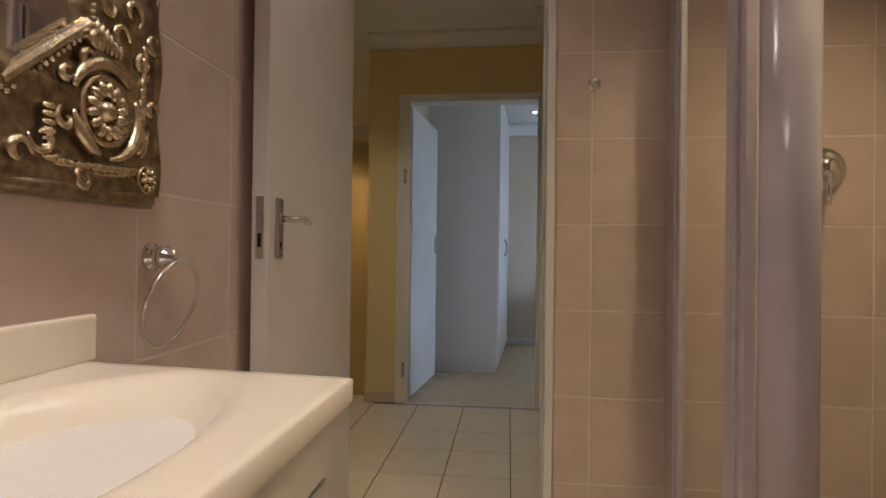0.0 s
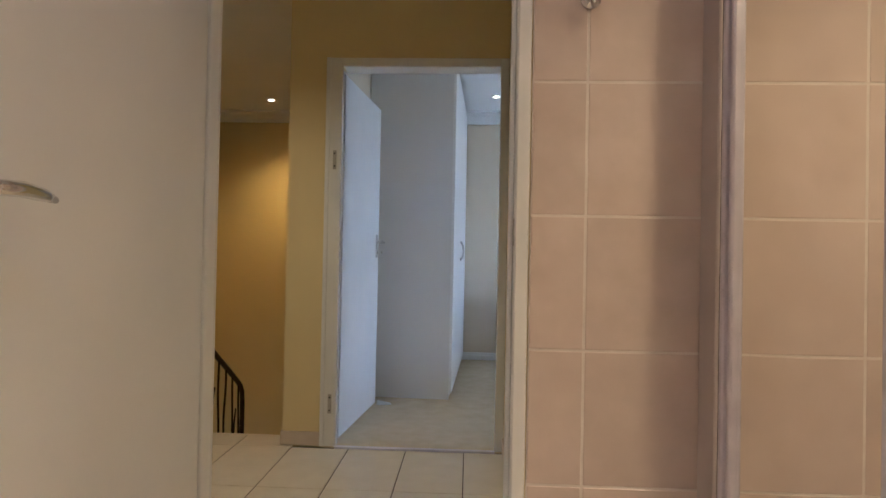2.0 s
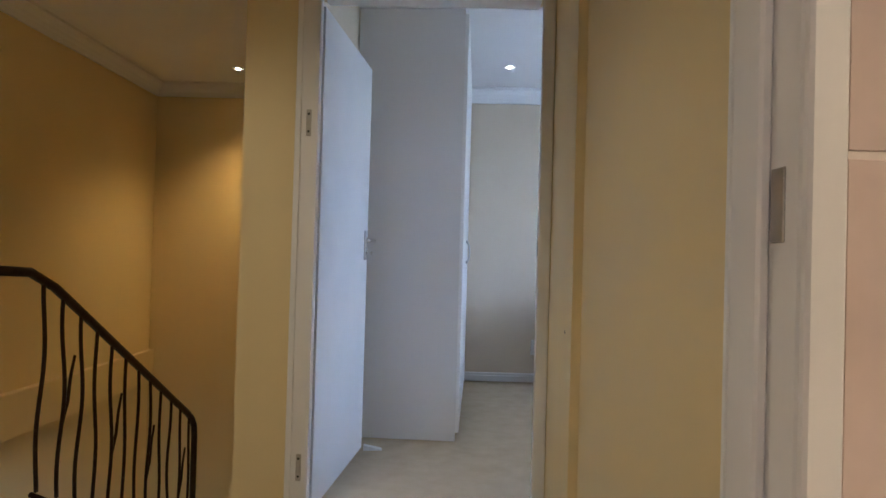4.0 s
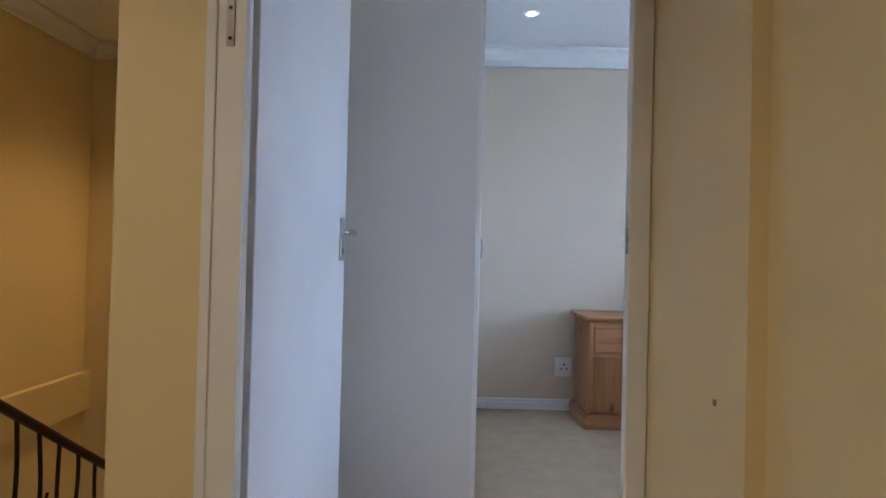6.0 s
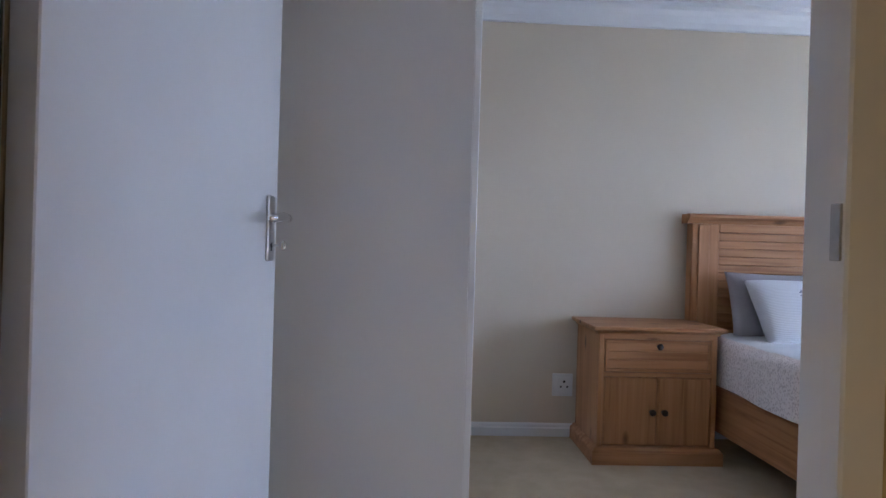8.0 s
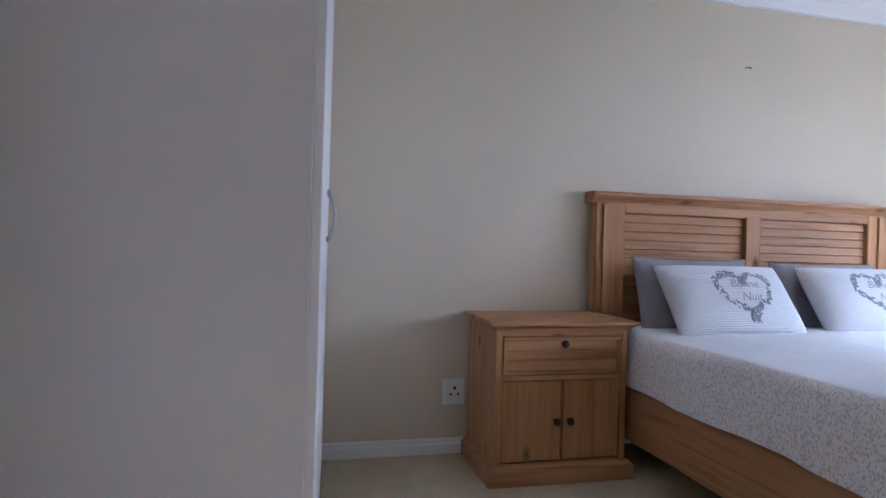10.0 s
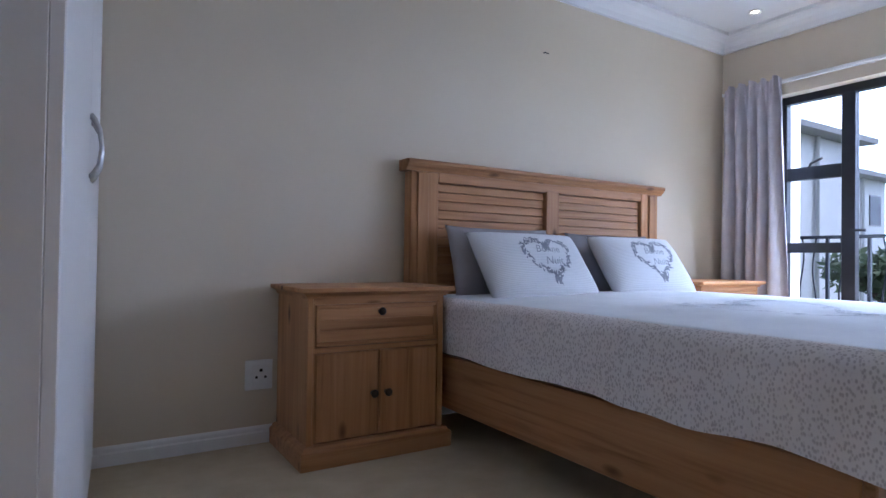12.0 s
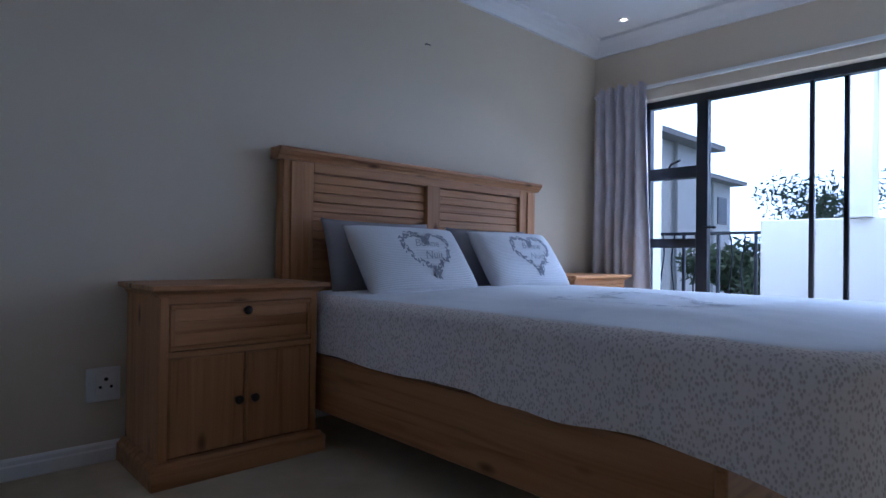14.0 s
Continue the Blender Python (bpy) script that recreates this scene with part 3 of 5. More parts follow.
def mirror():
    """A bevelled looking glass in a carved, gilded frame: its lower corner is richest."""
    m = thing("wall_mirror", LEFT, 0.229, 1.122, "ornate carved silver-gilt mirror frame over the basin", "mirror")
    y1 = 0.60                      # half width is out of sight
    W, H = 1.35, 1.25
    part("looking_glass", box(0.012, 0.018, -W + y1 + 0.17, y1 - 0.17, 0.17, H - 0.17), M_MIRROR, m)
    prof = [(0.0, 0.0), (0.03, 0.0), (0.045, 0.012), (0.05, 0.03), (0.038, 0.055), (0.03, 0.09), (0.032, 0.12), (0.042, 0.14), (0.04, 0.155), (0.02, 0.18), (0.0, 0.18)]

    def rail(a, b, inward, smooth=True):
        bm = bmesh.new()
        a, b, inward = Vector(a), Vector(b), Vector(inward)
        d = (b - a).normalized()
        ends = []
        for p, s in ((a, 1), (b, -1)):
            ends.append([bm.verts.new(p + inward * v + d * v * s + Vector((u, 0, 0))) for u, v in prof])
        n = len(prof)
        for i in range(n - 1):
            bm.faces.new((ends[0][i], ends[0][i + 1], ends[1][i + 1], ends[1][i]))
        return bm
    lo, hi = -W + y1, y1
    part("frame_rail", rail((0, lo, 0), (0, hi, 0), (0, 0, 1)), M_SILVER_DARK, m, smooth=True)
    part("frame_rail", rail((0, lo, H), (0, hi, H), (0, 0, -1)), M_SILVER_DARK, m, smooth=True)
    part("frame_stile", rail((0, hi, 0), (0, hi, H), (0, -1, 0)), M_SILVER_DARK, m, smooth=True)
    part("frame_stile", rail((0, lo, 0), (0, lo, H), (0, 1, 0)), M_SILVER_DARK, m, smooth=True)

    # carved leaves and scrolls: raised strips that follow curves over the moulding
    def strip(pts, w0, h):
        bm = bmesh.new()
        n = len(pts)
        add_tube(bm, [(h, p[0], p[1]) for p in pts], [max(0.0025, w0 * math.sin(math.pi * (0.12 + 0.80 * i / (n - 1)))) for i in range(n)], 8)
        return bm

    def scroll(cy, cz, r0, r1, a0, a1, w, h=0.045, n=26):
        return strip([(cy + (r0 + (r1 - r0) * k / n) * math.cos(a0 + (a1 - a0) * k / n), cz + (r0 + (r1 - r0) * k / n) * math.sin(a0 + (a1 - a0) * k / n)) for k in range(n + 1)], w, h)

    def rosette(cy, cz, r, petals, x):
        bm = lathe([(r, 0), (r, 0.006), (r * 0.93, 0.012), (r * 0.82, 0.006), (r * 0.5, 0.008), (r * 0.3, 0.004), (r * 0.26, 0.014), (r * 0.12, 0.020), (0.001, 0.021)], 32)
        for k in range(petals):
            a = k * math.tau / petals
            bmesh.ops.create_icosphere(bm, subdivisions=2, radius=1, matrix=Matrix.Rotation(a, 4, "Z") @ Matrix.Translation((r * 0.58, 0, 0.009)) @ Matrix.Diagonal((r * 0.24, r * 0.15, 0.008, 1)))
        return moved(bm, Matrix.Translation((x, cy, cz)) @ Matrix.Rotation(radians(90), 4, "Y"))

    for sy, sz in ((1, 1), (1, -1), (-1, 1), (-1, -1)):
        oy = hi if sy > 0 else lo
        oz = 0 if sz > 0 else H
        Y = lambda v: oy - sy * v
        Z = lambda v: oz + sz * v
        # a corner board that cuts the opening at a slant
        cb = bmesh.new()
        face = [cb.verts.new((0.030, Y(a), Z(b))) for a, b in ((0.02, 0.02), (0.30, 0.02), (0.30, 0.135), (0.165, 0.25), (0.165, 0.34), (0.02, 0.34))]
        back = [cb.verts.new((0.004, v.co.y, v.co.z)) for v in face]
        cb.faces.new(face)
        for k in range(6):
            cb.faces.new((face[k], face[(k + 1) % 6], back[(k + 1) % 6], back[k]))
        part("corner_board", cb, M_SILVER_DARK, m)
        part("rosette", rosette(Y(0.128), Z(0.138), 0.056, 14, 0.034), M_SILVER, m, "carved flower medallion", smooth=True)
        part("rosette", rosette(Y(0.040), Z(0.045), 0.024, 9, 0.040), M_SILVER, m, "small carved flower", smooth=True)
        for a0, a1, r in ((0.3, 2.4, 0.070), (2.7, 4.6, 0.072), (4.9, 6.1, 0.068)):
            q = [(Y(0.128 + r * math.cos(a0 + (a1 - a0) * k / 20)), Z(0.138 + r * math.sin(a0 + (a1 - a0) * k / 20))) for k in range(21)]
            part("scroll", strip(q, 0.0125, 0.040), M_SILVER, m, smooth=True)
        # twisted leaves along the outer edges
        for k in range(11):
            t = k / 10
            a, b = 0.075 + 0.155 * t, 0.048 - 0.012 * math.sin(t * math.pi)
            part("carved_leaf", strip([(Y(a - 0.012 + 0.008 * j), Z(b + 0.014 - 0.010 * j + 0.002 * j * j)) for j in range(5)], 0.0065, 0.040), M_SILVER, m, smooth=True)
            part("carved_leaf", strip([(Y(b - 0.006 + 0.008 - 0.008 * j + 0.0015 * j * j), Z(a + 0.004 + 0.008 * j)) for j in range(5)], 0.0065, 0.042), M_SILVER, m, smooth=True)
        for cy, cz, r, a0, a1 in ((0.055, 0.095, 0.016, 0, 5.2), (0.045, 0.235, 0.018, 1, 6.6), (0.250, 0.075, 0.022, 3.0, 8.6), (0.10, 0.26, 0.022, 0, 5.0),
                                  (0.21, 0.11, 0.018, 2, 7), (0.07, 0.31, 0.024, -1, 4.6), (0.125, 0.30, 0.020, 2, 7.2), (0.17, 0.205, 0.014, 0, 6), (0.21, 0.17, 0.013, 1, 6)):
            part("scroll", scroll(Y(cy), Z(cz), r, r * 0.35, a0, a1, 0.0065, 0.041), M_SILVER, m, smooth=True)
        for k in range(6):
            part("carved_leaf", strip([(Y(0.10 + 0.010 * k), Z(0.225 + 0.006 * j * (1 + 0.2 * k))) for j in range(5)], 0.006, 0.040), M_SILVER, m, smooth=True)
            part("carved_leaf", strip([(Y(0.225 + 0.006 * j), Z(0.065 + 0.011 * k)) for j in range(5)], 0.006, 0.040), M_SILVER, m, smooth=True)
        # long acanthus leaves beside the medallion and a smooth outer bead
        for k in range(9):
            t = k / 8
            a, w = 0.055 + 0.135 * t, 0.0085 - 0.003 * t
            part("acanthus_leaf", strip([(Y(a + 0.009 * j), Z(0.062 - 0.009 * t - 0.007 * j + 0.0016 * j * j)) for j in range(5)], w, 0.043), M_SILVER, m, smooth=True)
            part("acanthus_leaf", strip([(Y(0.058 - 0.009 * t - 0.007 * j + 0.0016 * j * j), Z(0.085 + 0.145 * t + 0.009 * j)) for j in range(5)], w, 0.043), M_SILVER, m, smooth=True)
        for q in ([(Y(0.012), Z(0.02 + 0.014 * k)) for k in range(25)], [(Y(0.02 + 0.014 * k), Z(0.012)) for k in range(25)]):
            eb = bmesh.new()
            add_tube(eb, [(0.040 + 0.004 * math.sin(i * 0.5), p[0], p[1]) for i, p in enumerate(q)], 0.010, 10)
            part("outer_bead", eb, M_SILVER_DARK, m, smooth=True)
        for cy, cz, r, a0, a1 in ((0.025, 0.16, 0.018, 0, 5.4), (0.022, 0.27, 0.02, 1, 6.4), (0.18, 0.03, 0.017, 2, 7.4), (0.29, 0.05, 0.02, 0, 5.6), (0.155, 0.235, 0.016, 1, 6)):
            part("scroll", scroll(Y(cy), Z(cz), r, r * 0.3, a0, a1, 0.0075, 0.045), M_SILVER, m, smooth=True)
        # bright slanting sight edge
        sl = bmesh.new()
        add_tube(sl, [(0.034, Y(0.31), Z(0.135)), (0.034, Y(0.165), Z(0.258))], 0.010, 8)
        part("sight_edge", sl, M_SILVER, m, "polished slanting edge")
        bd = bmesh.new()
        for k in range(14):
            bmesh.ops.create_icosphere(bd, subdivisions=1, radius=0.0055, matrix=Matrix.Translation((0.036, Y(0.30 - 0.0098 * k), Z(0.122 + 0.0088 * k))))
        for k in range(40):
            bmesh.ops.create_icosphere(bd, subdivisions=1, radius=0.0055, matrix=Matrix.Translation((0.036, Y(0.155), Z(0.26 + 0.0095 * k))))
            bmesh.ops.create_icosphere(bd, subdivisions=1, radius=0.0055, matrix=Matrix.Translation((0.036, Y(0.31 + 0.0095 * k), Z(0.125))))
        part("beading", bd, M_SILVER, m, "row of carved beads", smooth=True)
    m.scale = (1.06, 1.06, 1.06)
    return m


mirror()


def towel_ring():
    t = thing("towel_ring", LEFT, 0.915, 1.033, "chrome towel ring on the tiled wall", "towel ring")
    b = lathe([(0.028, 0), (0.028, 0.006), (0.021, 0.010), (0.019, 0.022), (0.023, 0.026), (0.023, 0.034), (0.017, 0.040), (0.015, 0.052), (0.006, 0.056)], 28)
    part("mount", moved(b, Matrix.Rotation(radians(90), 4, "Y")), M_CHROME, t, smooth=True)
    r = bmesh.new()
    c = Vector((0.052, -0.012, -0.088))
    add_tube(r, [c + Vector((0.022 * math.sin(a), 0.082 * math.cos(a), 0.082 * math.sin(a))) for a in [k * math.tau / 48 for k in range(48)]], 0.0048, 10, True)
    part("ring", r, M_CHROME, t, smooth=True)


towel_ring()


def robe_hook():
    t = thing("robe_hook", 0.732, T0, 1.672, "small chrome robe hook on the tiles", "hook")
    b = lathe([(0.024, 0), (0.024, 0.005), (0.012, 0.009), (0.010, 0.028), (0.015, 0.034), (0.019, 0.042), (0.015, 0.050), (0.002, 0.053)], 24)
    part("mount", moved(b, Matrix.Rotation(radians(90), 4, "X")), M_CHROME, t, smooth=True)
    h = bmesh.new()
    add_tube(h, [(0, -0.02, -0.005), (0, -0.03, -0.022), (0, -0.045, -0.026), (0, -0.056, -0.014)], [0.006, 0.006, 0.006, 0.007], 10)
    part("peg", h, M_CHROME, t, smooth=True)


robe_hook()


def shower():
    e = thing("shower_enclosure", 1.0, 1.695, 0, "silver framed glass shower enclosure", "shower")
    Yl = lambda y: y - 2.0
    part("wall_channel", boxes((-0.006, 0.022, Yl(2.262), (T0 - 1.695) - 0.001, 0.0, 2.0), bevel=0.004), M_CHANNEL, e, "pinkish grey plastic wall channel")
    for xa, xb, ya, yb in ((-0.012, 0.010, 2.214, 2.232), (-0.004, 0.020, 2.20, 2.212), (-0.010, 0.016, 2.180, 2.198)):
        part("hinge_profile", box(xa, xb, Yl(ya), Yl(yb), 0.0, 2.0, 0.004), M_ALU, e)
    part("seal_or_gap_shade", box(-0.006, 0.006, Yl(2.233), Yl(2.245), 0.0, 2.0), M_BLACK, e, "black rubber seal")
    part("glass_pane", box(-0.001, 0.005, Yl(1.735), Yl(2.185), 0.03, 1.97), M_GLASS, e).visible_shadow = False
    part("door_profile", boxes((-0.022, 0.012, Yl(1.672), Yl(1.735), 0.0, 2.0), (-0.014, 0.02, Yl(1.638), Yl(1.668), 0.0, 2.0), bevel=0.005), M_ALU, e)
    part("glass_pane", box(-0.001, 0.005, Yl(0.75), Yl(1.42), 0.03, 1.97), M_GLASS, e).visible_shadow = False
    part("sill", box(-0.02, 0.03, Yl(0.7), (T0 - 1.695) - 0.002, 0.0, 0.03, 0.004), M_ALU, e)
    post = bmesh.new()
    add_cyl(post, (0.012, Yl(1.462), 0.0), (0.012, Yl(1.462), 2.02), 0.058, 40)
    part("post", post, M_POST, e, "round glossy pale grey post", smooth=True)


shower()


def mixer():
    m = thing("shower_mixer", 1.525, T0, 1.357, "chrome shower mixer with a round plate", "shower mixer")
    b = lathe([(0.078, 0), (0.078, 0.006), (0.070, 0.014), (0.045, 0.018), (0.036, 0.022), (0.034, 0.052), (0.028, 0.060), (0.004, 0.064)], 36)
    part("plate", moved(b, Matrix.Rotation(radians(90), 4, "X")), M_CHROME, m, smooth=True)
    l = bmesh.new()
    add_tube(l, [(0, -0.05, -0.01), (-0.01, -0.068, -0.06), (-0.015, -0.075, -0.13)], [0.012, 0.010, 0.007], 12)
    part("lever", l, M_CHROME, m, smooth=True)


mixer()

# ---- stair ----
def stair():
    s = thing("stair_flight", -0.96, EDGE, 0, "cream tiled stair going down beside the landing", "stair")
    tagged(s, kind="structure")
    for k in range(8):
        part("tread", box(-0.44, 0.435, 0.27 * k + 0.012, 0.27 * (k + 1) + 0.02, -0.175 * (k + 1) - 0.04, -0.175 * (k + 1), 0.004), M_TILE_FLOOR, s)
        part("riser", box(-0.44, 0.435, 0.27 * (k + 1) + 0.0, 0.27 * (k + 1) + 0.012, -0.175 * (k + 2), -0.175 * (k + 1) - 0.04), M_TILE_FLOOR, s)


stair()
structure("stair_landing", box(-2.45, PIER, EDGE + 2.17, WELL_B, -1.72, -1.58), M_TILE_FLOOR, "half landing below", "landing")
structure("lower_floor", box(-2.45, PIER, EDGE, WELL_B, -2.7, -2.6), M_TILE_FLOOR, "floor of the storey below", "floor")


def balustrade():
    b = thing("balustrade", -1.42, EDGE, 0, "dark wrought-iron balustrade of wavy branches going down the stair", "balustrade")
    slope = -0.68
    z0 = 0.92
    top_y = 1.33
    rail = bmesh.new()
    pts = [(0, -0.35, z0 + 0.05), (0, -0.1, z0 + 0.035), (0, 0.05, z0 - 0.035)]
    pts += [(0, y, z0 + slope * y) for y in (0.2, 0.6, 1.0, 1.36)]
    pts += [(0, 1.43, z0 + slope * 1.43 - 0.01), (0, 1.465, z0 + slope * 1.46 - 0.045), (0, 1.475, z0 + slope * 1.475 - 0.12), (0, 1.478, z0 + slope * 1.478 - 0.95)]
    add_tube(rail, pts, 0.020, 10)
    part("handrail", rail, M_IRON, b, smooth=True)
    st = bmesh.new()
    add_tube(st, [(0, -0.05, -0.02 + 0.06), (0, 1.478, z0 + slope * 1.478 - 0.9)], 0.011, 8)
    part("bottom_rail", st, M_IRON, b, smooth=True)
    rnd = random.Random(5)
    for k in range(12):
        y = -0.02 + 0.128 * k
        ph, am = rnd.uniform(0, 6.28), rnd.uniform(0.008, 0.020)
        top_z, bot = z0 + slope * max(y, 0.0) , 0.04 + (z0 + slope * 1.478 - 0.94) * max(0, y) / 1.478
        n = 14
        line = [(0.0, y + am * math.sin(ph + 5.5 * i / n) * math.sin(math.pi * i / n) * 1.5, bot + (top_z - bot) * i / n) for i in range(n + 1)]
        bm = bmesh.new()
        add_tube(bm, line, 0.0085, 8)
        part("baluster", bm, M_IRON, b, smooth=True)
        if k % 3 == 1:
            tw = bmesh.new()
            a = line[5]
            add_tube(tw, [a, (0, a[1] + 0.035, a[2] + 0.09), (0, a[1] + 0.05, a[2] + 0.20), (0, a[1] + 0.075, a[2] + 0.29)], [0.0085, 0.008, 0.007, 0.006], 8)
            part("twig", tw, M_IRON, b, smooth=True)


balustrade()

# ---- ceiling lamps ----
def downlight(x, y, z, label):
    d = thing("downlight", x, y, z, label, "downlight", "recessed ceiling lamps")
    ring = bmesh.new()
    add_tube(ring, [(0.040 * math.cos(a), 0.040 * math.sin(a), -0.003) for a in [k * math.tau / 32 for k in range(32)]], 0.006, 8, True)
    part("bezel", ring, M_WHITE, d, smooth=True)
    g = bmesh.new()
    add_cyl(g, (0, 0, -0.004), (0, 0, 0.0), 0.019, 24)
    part("bulb", g, M_LAMP, d, "glowing bulb face")


downlight(-1.50, 6.24, HALL_CEIL, "small glowing downlight over the stair")
downlight(0.682, 5.96, BED_CEIL, "small glowing downlight in the bedroom ceiling")
downlight(4.19, 6.175, BED_CEIL, "small glowing downlight in the bedroom ceiling")

# ---- bedroom ----
def wardrobe():
    w = thing("wardrobe", 0.326, 4.922, 0.0, "white built-in wardrobe reaching the ceiling", "wardrobe", turn=-2.5)
    H = BED_CEIL - 0.01
    part("side_panel", box(-0.622, 0.0, 0, 0.018, 0, H, 0.001), M_WARD, w)
    part("carcass", box(-0.60, -0.004, 0.018, 1.645, 0, H), M_WARD, w)
    for k in range(2):
        y0 = 0.002 + k * 0.832
        d = part("door", box(0.0, 0.02, y0, y0 + 0.829, 0.05, H - 0.03, 0.002), M_WARD_EDGE, w)
        hy = y0 + (0.040 if k else 0.789)
        h = bmesh.new()
        add_tube(h, [(0.02, hy, 1.02), (0.030, hy, 1.03), (0.042, hy, 1.055), (0.047, hy, 1.10), (0.042, hy, 1.145), (0.030, hy, 1.17), (0.02, hy, 1.18)],
                 [0.009, 0.007, 0.006, 0.0055, 0.006, 0.007, 0.009], 10)
        part("handle", h, M_STEEL, d, "bowed satin metal handle", smooth=True)


wardrobe()


def knob(parent, x, y, z):
    b = lathe([(0.010, 0), (0.008, 0.006), (0.007, 0.012), (0.014, 0.018), (0.017, 0.024), (0.014, 0.030), (0.003, 0.033)], 20)
    part("knob", moved(b, Matrix.Translation((x, y, z)) @ Matrix.Rotation(radians(90), 4, "X")), M_KNOB, parent, "dark turned knob", smooth=True)


def bedside(x, y, label):
    """Local origin: middle of the back, on the floor; the front looks to -y."""
    b = thing("bedside_cabinet", x, y, 0.0, label, "bedside table", "bedside cabinets")
    F = -0.395
    part("side_panel", box(-0.315, -0.293, F, 0, 0.06, 0.66, 0.002), M_PINE_Z, b)
    part("side_panel", box(0.293, 0.315, F, 0, 0.06, 0.66, 0.002), M_PINE_Z, b)
    part("back_panel", box(-0.293, 0.293, -0.012, 0, 0.06, 0.66), M_PINE_Z, b)
    part("front_stile", box(-0.293, -0.286, F, F + 0.02, 0.07, 0.655), M_PINE_Z, b)
    part("front_stile", box(0.286, 0.293, F, F + 0.02, 0.07, 0.655), M_PINE_Z, b)
    part("front_rail", box(-0.293, 0.293, F, F + 0.02, 0.632, 0.66), M_PINE_X, b)
    part("front_rail", box(-0.286, 0.286, F + 0.001, F + 0.02, 0.442, 0.462), M_PINE_X, b)
    part("shelf", box(-0.293, 0.293, F + 0.02, -0.012, 0.07, 0.09), M_PINE_X, b)
    # top with a moulded underside
    def slab(x0, x1, y0, y1, prof):
        bm = bmesh.new()
        rings = []
        for o, z in prof:
            rings.append([bm.verts.new(v) for v in ((x0 - o, y0 - o, z), (x1 + o, y0 - o, z), (x1 + o, y1, z), (x0 - o, y1, z))])
        for A, B in zip(rings, rings[1:]):
            for k in range(4):
                bm.faces.new((A[k], A[(k + 1) % 4], B[(k + 1) % 4], B[k]))
        bm.faces.new(rings[0][::-1])
        bm.faces.new(rings[-1])
        return bm
    part("top_board", slab(-0.315, 0.315, F, 0, [(0.0, 0.655), (0.008, 0.655), (0.010, 0.664), (0.020, 0.672), (0.034, 0.678), (0.036, 0.681), (0.036, 0.693), (0.033, 0.696)]), M_PINE_X, b)
    part("plinth", slab(-0.315, 0.315, F, 0, [(0.030, 0.0), (0.030, 0.062), (0.026, 0.068), (0.020, 0.072), (0.014, 0.082), (0.0, 0.086)]), M_PINE_X, b)
    dr = part("drawer_front", box(-0.282, 0.282, F + 0.004, F + 0.02, 0.466, 0.629, 0.002), M_PINE_X, b)
    for z0, z1, xa, xb in ((0.612, 0.629, -0.282, 0.282), (0.466, 0.483, -0.282, 0.282)):
        part("moulding", box(xa, xb, F - 0.004, F + 0.006, z0, z1, 0.003), M_PINE_X, dr)
    for xa in (-0.282, 0.265):
        part("moulding", box(xa, xa + 0.017, F - 0.004, F + 0.006, 0.483, 0.612, 0.003), M_PINE_Z, dr)
    for k in range(3):
        part("board", box(-0.265, 0.265, F + 0.0005 + 0.001 * (k % 2), F + 0.008, 0.484 + 0.043 * k, 0.484 + 0.043 * k + 0.0415, 0.0015), M_PINE_X, dr)
    knob(dr, 0.0, F + 0.002, 0.598)
    for s in (-1, 1):
        d = part("door", box(min(s * 0.002, s * 0.283), max(s * 0.002, s * 0.283), F + 0.003, F + 0.02, 0.092, 0.438, 0.002), M_PINE_Z, b)
        part("panel", box(min(s * 0.006, s * 0.279), max(s * 0.006, s * 0.279), F - 0.003, F + 0.006, 0.096, 0.434, 0.002), M_PINE_Z, d)
        knob(d, s * 0.032, F - 0.003, 0.265)
    b.scale = (0.985, 1.03, 1.01)
    return b


cab = bedside(1.431, BACK - 0.019, "pine bedside cabinet with a drawer and two doors")
copy_thing(cab, pose(3.928, BACK - 0.019, 0.0))


